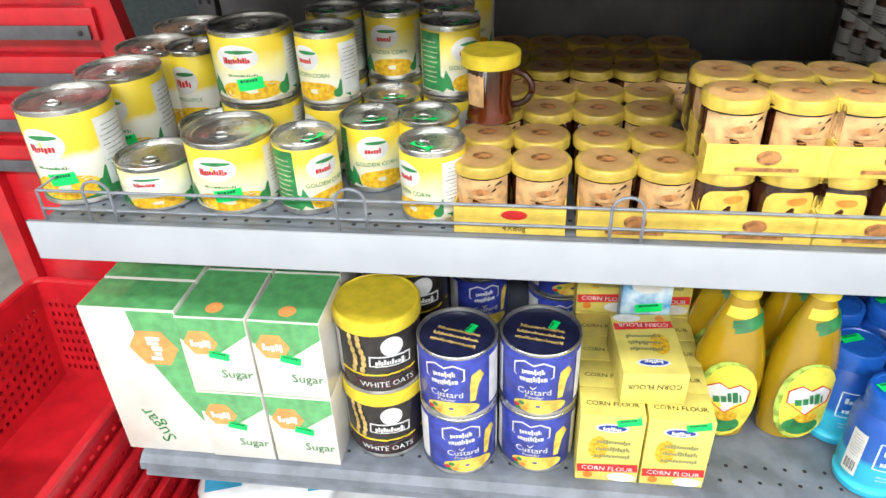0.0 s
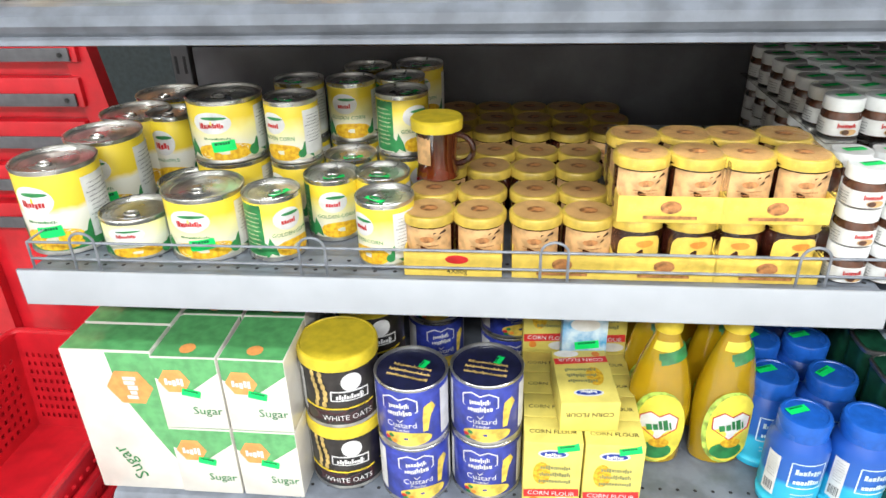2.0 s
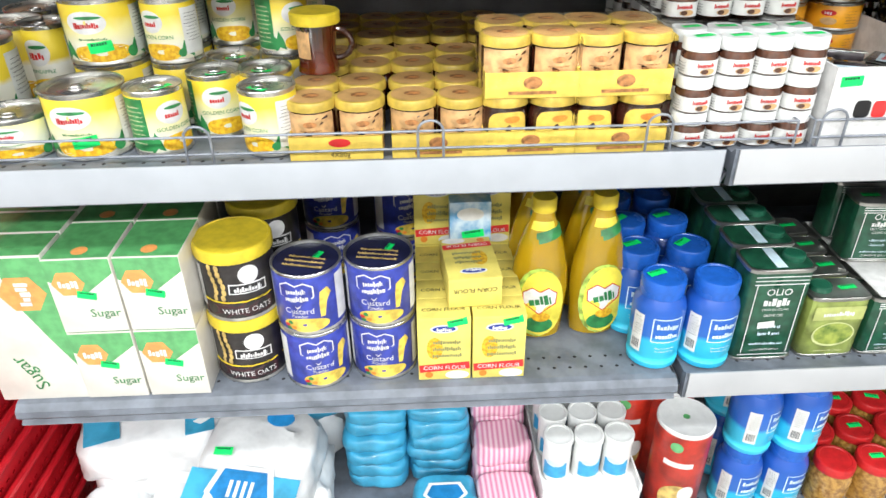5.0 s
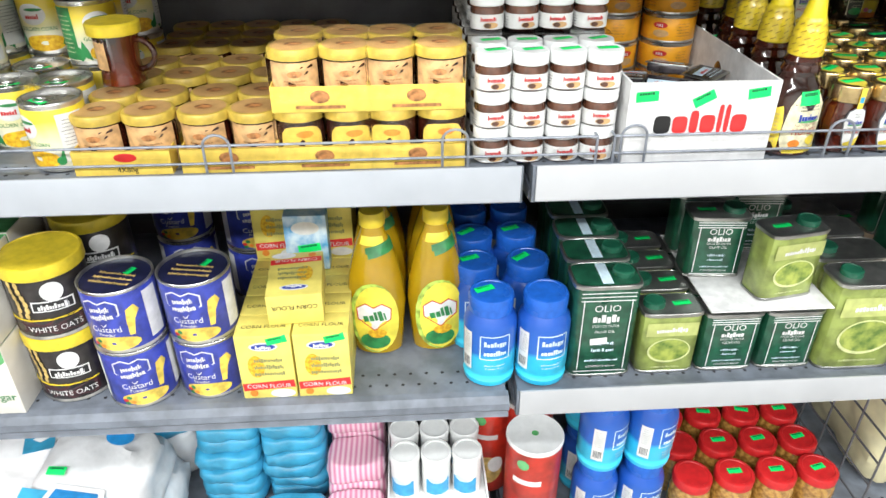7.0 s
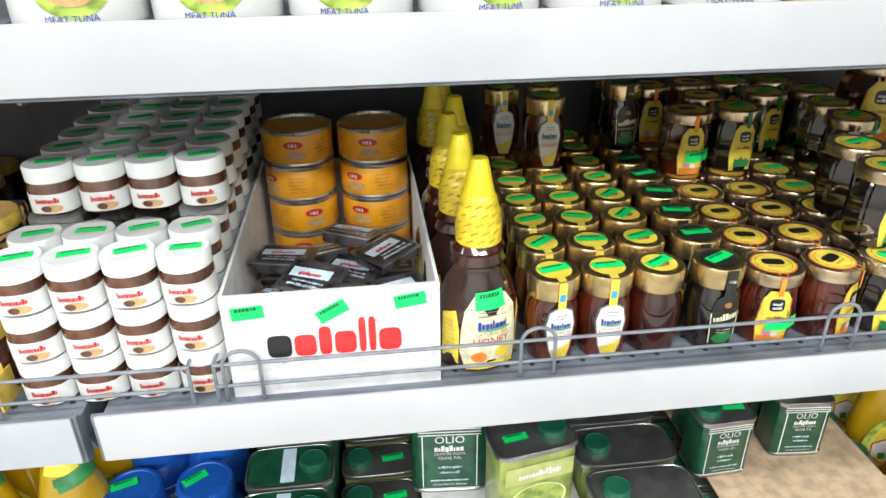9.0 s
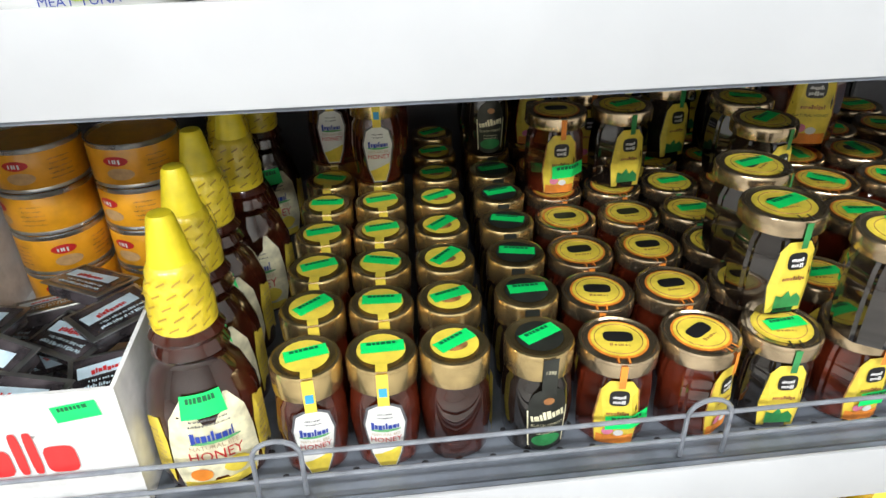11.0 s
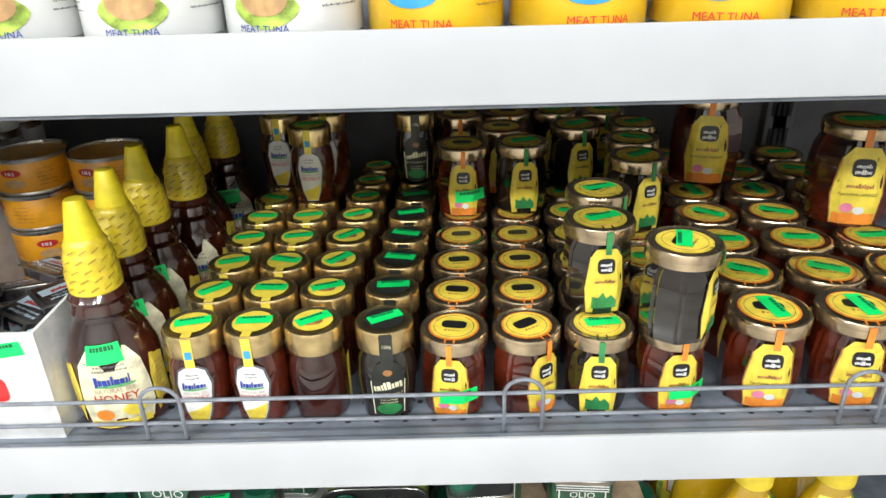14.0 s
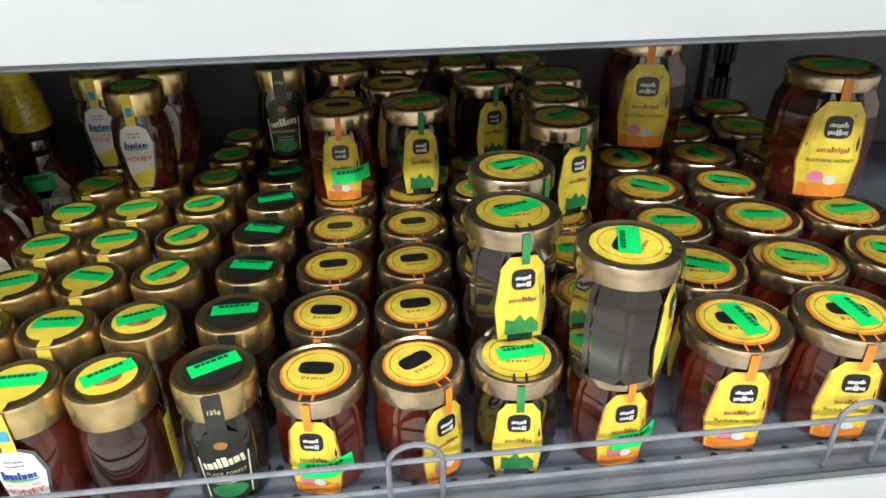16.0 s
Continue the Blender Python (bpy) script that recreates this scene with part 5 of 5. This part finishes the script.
# ---- second shelf, first bay ----
spawn(sugar_box, 0.034, 0.012, S2, 0, w=0.128, d=0.062, h=0.252, tall=True)
for k in range(1, 5):
    spawn(sugar_box, 0.034, 0.012 + 0.065 * k, S2, 0, w=0.128, d=0.062, h=0.252, tall=True)
for i, x in enumerate((0.142, 0.235)):
    for lv in range(2):
        for k in range(3):
            spawn(sugar_box, x, 0.010 + 0.104 * k, S2 + 0.124 * lv, jit(0.8), w=0.090, d=0.10, h=0.122, tall=False)
for k, y in enumerate((0.083, 0.212)):
    for lv in range(2):
        spawn(oats_tin, 0.333 if k == 0 else 0.352, y, S2 + 0.118 * lv, -6 + 10 * lv)
for x, y, t in [(0.439, 0.060, -6), (0.543, 0.074, -2), (0.440, 0.37, 0), (0.575, 0.33, 20)]:
    for lv in range(2):
        spawn(custard_tin, x, y, S2 + 0.1035 * lv, t + 22 * (lv == 0 and x < 0.5))
for i, x in enumerate((0.636, 0.719)):
    for k in range(6):
        spawn(flour_box, x, 0.020 + 0.052 * k, S2, mark=(k == 0))
        if k > 3:
            spawn(flour_box, x, 0.024 + 0.052 * k, S2 + 0.1185, mark=True)
lying = spawn(flour_box, 0.672, 0.185, S2 + 0.124, 2, 0, mark=False)
lying.matrix_basis = pose(0.676, 0.162, S2 + 0.1695, -90, 0, 184)
POPW = mat("blue_white_pack", (0.62, 0.74, 0.82), 0.4, color2=(0.04, 0.30, 0.58), scale=35)
pop = thing("popcorn_pack", "blue and white popcorn carton on the corn flour boxes", "carton")
part("carton", box(-0.034, 0.034, 0, 0.03, 0, 0.10, 0.002), POPW, pop)
part("brand_oval", decal(oval(0, 0.078, 0.044, 0.024), on_front(-0.0006)), WHITE, pop)
part("product_word", lettering("POP", 0.024, 0, 0.008, on_front(-0.0012)), BLUE, pop, "", False)
sticker(pop, on_front(-0.0012), 0.004, 0.042, 8, 0.036, 0.014)
pop.matrix_basis = pose(0.688, 0.190, S2 + 0.119)
for x, y, t in [(0.797, 0.140, -6), (0.893, 0.145, 8), (0.800, 0.215, -10), (0.893, 0.220, 10), (0.800, 0.290, 0), (0.893, 0.295, 0)]:
    spawn(oil_bottle, x, y, S2, t)
for x, y, mk in [(0.971, 0.060, True), (1.052, 0.056, False), (0.957, 0.148, True), (1.040, 0.150, True), (0.960, 0.236, True), (1.035, 0.24, True), (0.96, 0.325, False), (1.035, 0.33, False)]:
    spawn(salt_bottle, x, y, S2, 8 + jit(10), mark=mk)

# ---- second shelf, second bay: oil tins ----
for k in range(5):
    spawn(oil_tin, 1.142 + 0.002 * k, 0.070 + 0.072 * k, S2, 0, w=0.100, d=0.066, h=0.168, kind="green", mark=False, cap=1)
for k in range(4):
    spawn(oil_tin, 1.248, 0.066 + 0.066 * k, S2, 0, w=0.092, d=0.055, h=0.112, kind="olive", mark=True, cap=-1)
for x in (1.345, 1.441):
    for k in range(4):
        spawn(oil_tin, x, 0.066 + 0.064 * k, S2, 0, w=0.090, d=0.055, h=0.106, kind="green", mark=True, cap=1)
for k in range(4):
    spawn(oil_tin, 1.552, 0.062 + 0.074 * k, S2, 0, w=0.122, d=0.066, h=0.158, kind="olive", mark=False, cap=-1)
for x in (1.660, 1.755, 1.850):
    for k in range(5):
        spawn(oil_tin, x, 0.066 + 0.066 * k, S2, 0, w=0.088, d=0.055, h=0.106, kind="green" if x < 1.8 or k % 2 else "olive", mark=(k % 2 == 0), cap=-1 if x < 1.7 else 1)
tagged(part("card_sheet", box(1.298, 1.487, 0.030, 0.262, S2 + 0.1195, S2 + 0.1215), PAPER, None, "", False), "white card sheet laid over the oil tins", "card")
tagged(part("card_sheet", box(1.655, 1.875, 0.020, 0.270, S2 + 0.1195, S2 + 0.1215), CARD, None, "", False), "brown card sheet laid over the oil tins", "card")
spawn(oil_tin, 1.420, 0.085, S2 + 0.1216, 10, w=0.094, d=0.055, h=0.112, kind="olive", mark=True, cap=1)
for x, y in [(1.335, 0.150), (1.340, 0.222), (1.43, 0.225)]:
    spawn(oil_tin, x, y, S2 + 0.1216, -4, w=0.090, d=0.055, h=0.106, kind="green", mark=True, cap=1)
for x, y in [(1.672, 0.130), (1.690, 0.195), (1.787, 0.150), (1.70, 0.262), (1.79, 0.216), (1.83, 0.282)]:
    spawn(oil_tin, x, y, S2 + 0.1216, jit(8), w=0.070, d=0.050, h=0.084, kind="green", mark=True, cap=-1)
for k in range(2):
    for j in range(3):
        spawn(oil_bottle, 1.955 + 0.085 * k, 0.10 + 0.085 * j, S2, jit(10))

# ---- bottom shelf ----
sacks = "sugar bags on the bottom shelf"
b1 = soft_bag(0.26, 0.17, 0.11, BAGWHITE, 3, "sugar_bag", "white and blue plastic sugar bag lying slack", sacks)
part("blue_print", decal(rect(-0.085, 0.0, 0.06, 0.13, 12), lambda u, v: (u, v, 0.112)), BAGBLUE, b1)
part("blue_print", decal(rect(0.085, 0.0, 0.05, 0.13, 8), lambda u, v: (u, v, 0.112)), BAGBLUE, b1)
b1.matrix_basis = pose(0.105, 0.17, S1 + 0.085, 8, 0, 6)
b2 = soft_bag(0.20, 0.25, 0.12, BAGWHITE, 9, "sugar_bag", "white and light blue plastic sugar bag with diamond badge", sacks)
bdg = part("badge", decal([(0.0, -0.10), (0.06, -0.05), (0.045, 0.0), (-0.045, 0.0), (-0.06, -0.05)], lambda u, v: (u, v, 0.1225)), PAPER, b2)
part("badge_inner", decal([(0.0, -0.09), (0.05, -0.05), (0.037, -0.008), (-0.037, -0.008), (-0.05, -0.05)], lambda u, v: (u, v, 0.1232)), BAGBLUE2, bdg)
for k in range(4):
    part("script_bar", decal(rect(-0.018 + 0.012 * k, -0.04, 0.006, 0.028), lambda u, v: (u, v, 0.1238)), PAPER, bdg, "", False)
part("blue_print", decal(rect(0, -0.062, 0.19, 0.10), lambda u, v: (u, v, 0.1215)), BAGBLUE, b2)
part("blue_print", decal(oval(0.03, 0.09, 0.05, 0.03), lambda u, v: (u, v, 0.1215)), BAGBLUE2, b2)
b2.matrix_basis = pose(0.315, 0.06, S1 + 0.072, 20, 0, -12)
sticker(b2, lambda u, v: (u, v, 0.1245), -0.05, 0.02, 5, 0.032, 0.014)
b2b = soft_bag(0.24, 0.22, 0.10, BAGBLUE, 31, "sugar_bag", "light blue plastic sugar bag lying at the back", sacks)
b2b.matrix_basis = pose(0.33, 0.27, S1 + 0.11, 0, 0, 10)
for x, y, z in [(0.33, 0.27, 0.0), (0.105, 0.17, -0.015), (0.315, 0.09, -0.02), (0.1, 0.36, 0.0)]:
    soft_bag(0.23, 0.18, 0.115, BAGWHITE, x * 40, "sugar_bag", "white plastic sugar bag under the others", sacks).matrix_basis = pose(x, y, S1, 0, 0, 5)
for i, (x, w) in enumerate([(0.045, 0.11), (0.165, 0.11)]):
    soft_bag(w, 0.10, 0.085, BAGWHITE, 50 + i, "sugar_bag", "clear and white wrapped sugar bag at the front", sacks).matrix_basis = pose(x, 0.045, S1, 0, 0, jit(6))
for i, x in enumerate((0.510, 0.626)):
    for k in range(6):
        soft_bag(0.118, 0.14, 0.034, BAGBLUE, 70 + 5 * i + k, "blue_packet", "folded light blue plastic packet in a stack", "stacked blue packets", 0.5).matrix_basis = pose(x + jit(0.004), 0.19 + jit(0.006), S1 + 0.0315 * k, 0, 0, jit(4))
fb = soft_bag(0.115, 0.10, 0.085, BAGBLUE, 99, "blue_packet", "light blue plastic packet with white diamond badge", "stacked blue packets", 0.5)
bd = part("badge", decal([(0.0, -0.035), (0.04, 0.0), (0.028, 0.024), (-0.028, 0.024), (-0.04, 0.0)], lambda u, v: (u, v, 0.0875)), PAPER, fb)
part("badge_inner", decal([(0.0, -0.029), (0.033, 0.0), (0.023, 0.019), (-0.023, 0.019), (-0.033, 0.0)], lambda u, v: (u, v, 0.0882)), BAGBLUE2, bd)
fb.matrix_basis = pose(0.635, 0.035, S1, 6, 0, 0)
PINKM = mat("pink_striped_pack", (0.72, 0.30, 0.44), 0.5, vary=0.05)
nt = PINKM.node_tree
wv = nt.nodes.new("ShaderNodeTexWave")
wv.inputs["Scale"].default_value = 34
wv.inputs["Distortion"].default_value = 0.4
tcw = nt.nodes.new("ShaderNodeTexCoord")
nt.links.new(tcw.outputs["Object"], wv.inputs["Vector"])
rw = nt.nodes.new("ShaderNodeValToRGB")
rw.color_ramp.elements[0].color, rw.color_ramp.elements[1].color = (0.62, 0.20, 0.34, 1), (0.80, 0.60, 0.66, 1)
nt.links.new(wv.outputs["Fac"], rw.inputs["Fac"])
nt.links.new(rw.outputs["Color"], nt.nodes["Principled BSDF"].inputs["Base Color"])
for k, (y, n) in enumerate([(0.195, 4), (0.115, 3), (0.035, 2)]):
    for lv in range(n):
        soft_bag(0.104, 0.075, 0.048, PINKM, 120 + 4 * k + lv, "salt_packet", "pink and white striped paper packet", "pink packets", 0.5).matrix_basis = pose(0.745, y, S1 + 0.045 * lv, 0, 0, jit(3))


def salt_tub():
    g = thing("salt_tub", "small white plastic tub with a blue label", "tub", "white tubs in a tray")
    part("tub_body", lathe([(0.022, 0), (0.024, 0.002), (0.0245, 0.080), (0.024, 0.084)], 26), WHITELID, g)
    part("lid", lathe([(0.0245, 0.083), (0.0262, 0.084), (0.0262, 0.094), (0.025, 0.096), (0.022, 0.0955), (0.0215, 0.093), (0.001, 0.093)], 26), WHITELID, g, "white lid")
    part("label_paper", decal(rect(0, 0.030, 0.044, 0.034), on_can(0.0250)), SKY, g, "blue label")
    part("brand_oval", decal(oval(0, 0.048, 0.034, 0.014), on_can(0.0254)), SKYW, g)
    return g


trayp = thing("white_tray", "shallow white cardboard tray holding plastic tubs", "tray")
part("tray_base", box(-0.085, 0.085, -0.055, 0.24, 0, 0.10), PAPER, trayp, "", False)
for sx in (-1, 1):
    part("tray_side", box(sx * 0.085 - 0.0015, sx * 0.085 + 0.0015, -0.055, 0.24, 0.1005, 0.118), PAPER, trayp, "", False)
trayp.matrix_basis = pose(0.888, 0.055, S1)
for j in range(4):
    for i in range(3):
        spawn(salt_tub, 0.833 + 0.053 * i, 0.052 + 0.055 * j, S1 + 0.1005, jit(20))

REDCAN = mat("red_canister_wrap", (0.50, 0.03, 0.015), 0.35, vary=0.15, scale=25, coat=0.3)


def red_canister():
    g = thing("salt_canister", "tall red printed canister with a white lid", "canister", "red canisters")
    r, h = 0.048, 0.215
    part("can_body", lathe([(r * .97, 0), (r, 0.002), (r, h - 0.004), (r * .98, h)], 34), REDCAN, g, "red printed wrap")
    part("lid", lathe([(r * 1.0, h - 0.006), (r * 1.03, h - 0.005), (r * 1.03, h + 0.001), (r * 0.99, h + 0.003), (r * 0.94, h + 0.0015), (0.001, h + 0.0015)], 34), WHITELID, g, "white plastic lid")
    w = on_can(r + 0.0007)
    part("nut_print", decal(oval(0.005, 0.060, 0.062, 0.07), w), WHEAT, g)
    part("white_print", decal(oval(0.022, 0.075, 0.03, 0.04), on_can(r + 0.0012)), PAPER, g)
    part("emblem", decal(oval(-0.01, 0.185, 0.022, 0.022), w), SUGARGREEN, g)
    part("script_bar", decal(rect(-0.002, 0.145, 0.052, 0.012), w), PAPER, g, "", False)
    part("top_mark", decal(oval(0, 0, 0.012, 0.012), on_top(h + 0.0021)), SUGARGREEN, g)
    return g


for x, y in [(1.056, 0.060), (1.062, 0.162), (0.99, 0.17), (1.06, 0.264), (0.99, 0.27)]:
    spawn(red_canister, x, y, S1, -10 + jit(15))
for x, y in [(1.172, 0.060), (1.256, 0.060), (1.172, 0.148), (1.256, 0.148)]:
    spawn(salt_bottle, x, y, S1, 20 + jit(8), mark=True)
    spawn(salt_bottle, x, y, S1 + 0.1546, 40 + jit(8), mark=True)
CHICK = mat("pickle_jar", (0.48, 0.26, 0.06), 0.1, color2=(0.22, 0.10, 0.02), scale=130, coat=0.9)
REDLID = mat("red_plastic_lid", (0.55, 0.018, 0.02), 0.38, vary=0.06)


def pickle_jar(mark=True):
    g = thing("pickle_jar", "glass jar of brown pulses with a red lid", "jar", "red-lidded jars")
    part("jar_body", lathe([(0.032, 0), (0.036, 0.003), (0.037, 0.06), (0.035, 0.075), (0.030, 0.082), (0.030, 0.086)], 28), CHICK, g, "pulses in glass")
    lid = part("lid", lathe([(0.032, 0.083), (0.0345, 0.084), (0.035, 0.098), (0.033, 0.101), (0.028, 0.102), (0.027, 0.1008), (0.001, 0.1008)], 30), REDLID, g, "red screw lid")
    if mark:
        sticker(lid, on_top(0.1016), 0.0, 0.002, jit(35), 0.026, 0.012)
    return g


for i in range(4):
    for k in range(5):
        spawn(pickle_jar, 1.350 + 0.078 * i, 0.055 + 0.076 * k, S1 + (0 if i < 1 else 0.0), jit(20), mark=(i > 0))
CREAMBAG = mat("cream_rice_bag", (0.72, 0.66, 0.42), 0.5, vary=0.08, scale=12, bump=0.4, bscale=30)
for i in range(3):
    soft_bag(0.16, 0.30, 0.26, CREAMBAG, 200 + i, "rice_bag", "cream woven rice bag standing full", "rice bags").matrix_basis = pose(1.79 + 0.165 * i, 0.22, S1)
grid = thing("wire_divider", "dark wire divider between the goods", "divider")
for k in range(5):
    part("divider_wire", tube([(1.672, 0.03, S1 + 0.02 + 0.055 * k), (1.672, 0.48, S1 + 0.02 + 0.055 * k)], 0.002), GREYGRIP, grid)
for k in range(7):
    part("divider_wire", tube([(1.672, 0.03 + 0.075 * k, S1), (1.672, 0.03 + 0.075 * k, S1 + 0.25)], 0.002), GREYGRIP, grid)

# ---- shopping baskets beside the bay ----


def basket(top=True):
    """A nested shopping basket: tapered walls pierced with slots, rolled rim."""
    g = thing("shopping_basket", "red perforated plastic shopping basket nested in a stack", "basket", "stacked baskets")
    W, D, H = 0.24, 0.165, 0.20
    bm = bmesh.new()
    nx, nz = 24, 11

    def wall(p0, p1, q0, q1):
        for i in range(nx):
            for j in range(nz):
                def at(u, v):
                    a = [p0[c] + (p1[c] - p0[c]) * u for c in range(3)]
                    b = [q0[c] + (q1[c] - q0[c]) * u for c in range(3)]
                    return [a[c] + (b[c] - a[c]) * v for c in range(3)]
                u0, u1, v0, v1 = i / nx, (i + 1) / nx, j / nz, (j + 1) / nz
                hole = 0 < j < nz - 2 and 0 < i < nx - 1
                o = [bm.verts.new(at(u, v)) for u, v in ((u0, v0), (u1, v0), (u1, v1), (u0, v1))]
                if not hole:
                    bm.faces.new(o)
                    continue
                du, dv = (u1 - u0) * 0.27, (v1 - v0) * 0.27
                n = [bm.verts.new(at(u, v)) for u, v in ((u0 + du, v0 + dv), (u1 - du, v0 + dv), (u1 - du, v1 - dv), (u0 + du, v1 - dv))]
                for a in range(4):
                    b = (a + 1) % 4
                    bm.faces.new((o[a], o[b], n[b], n[a]))

    lo = [(-W * .82, -D * .85, 0), (W * .82, -D * .85, 0), (W * .82, D * .85, 0), (-W * .82, D * .85, 0)]
    hi = [(-W, -D, H), (W, -D, H), (W, D, H), (-W, D, H)]
    for a in range(4):
        b = (a + 1) % 4
        wall(lo[a], lo[b], hi[a], hi[b])
    bmesh.ops.remove_doubles(bm, verts=bm.verts, dist=0.0004)
    w = part("basket_wall", bm, REDPLASTIC, g, "", False)
    md = w.modifiers.new("thick", "SOLIDIFY")
    md.thickness = 0.003
    part("basket_floor", box(-W * .82, W * .82, -D * .85, D * .85, 0, 0.004), REDPLASTIC, g, "", False)
    rim = []
    for q in range(4):
        cx, cy = [(1, 1), (-1, 1), (-1, -1), (1, -1)][q]
        for s in range(5):
            a = math.pi / 2 * (q + s / 4)
            rim.append((cx * (W - 0.02) + 0.025 * math.cos(a), cy * (D - 0.02) + 0.025 * math.sin(a), H))
    part("rim", tube(rim, 0.007, True), REDPLASTIC, g, "rolled red rim")
    return g


for k in range(8):
    spawn(basket, -0.245, 0.112, 0.0555 * k, 88, top=True)


def cart_handle():
    g = thing("basket_handle", "red pull handle with a dark grey grip", "handle", "stacked pull handles")
    part("handle_bar", box(-0.20, 0.115, 0, 0.030, 0, 0.052, 0.006), REDPLASTIC, g, "red plastic bar")
    part("grip", box(-0.19, 0.105, -0.006, -0.001, 0.004, 0.026, 0.002), GREYGRIP, g, "grey grip strip")
    part("screw", lathe([(0.004, 0), (0.004, 0.002), (0.001, 0.0025)], 12), BLACK, g).matrix_basis = pose(0.09, -0.006, 0.015, 90)
    return g


rack = thing("handle_frame", "tall red plastic frame holding folded pull handles", "frame")
part("frame_post", slab([(-0.105, 0.0), (-0.055, 0.0), (-0.085, 0.92), (-0.135, 1.28), (-0.175, 1.28), (-0.13, 0.9)], 0.03), REDPLASTIC, rack, "leaning red post")
part("frame_post", slab([(-0.46, 0.0), (-0.42, 0.0), (-0.42, 1.28), (-0.46, 1.28)], 0.03), REDPLASTIC, rack)
part("frame_sheet", box(-0.42, -0.135, 0.02, 0.028, 0.0, 1.10, 0.002), REDPLASTIC, rack)
rack.matrix_basis = pose(-0.01, 0.40, 0.0)
for k, z in enumerate((0.80, 0.875, 0.955, 1.03, 1.105)):
    spawn(cart_handle, -0.285 + 0.008 * k, 0.390, z)
DARKCAB = mat("dark_cabinet", (0.03, 0.045, 0.05), 0.4, vary=0.1)
tagged(part("dark_display_cabinet", box(-1.6, -0.35, 1.6, 2.2, 0, 1.12, 0.01), DARKCAB, None, "", False), "dark display cabinet across the shop", "cabinet")
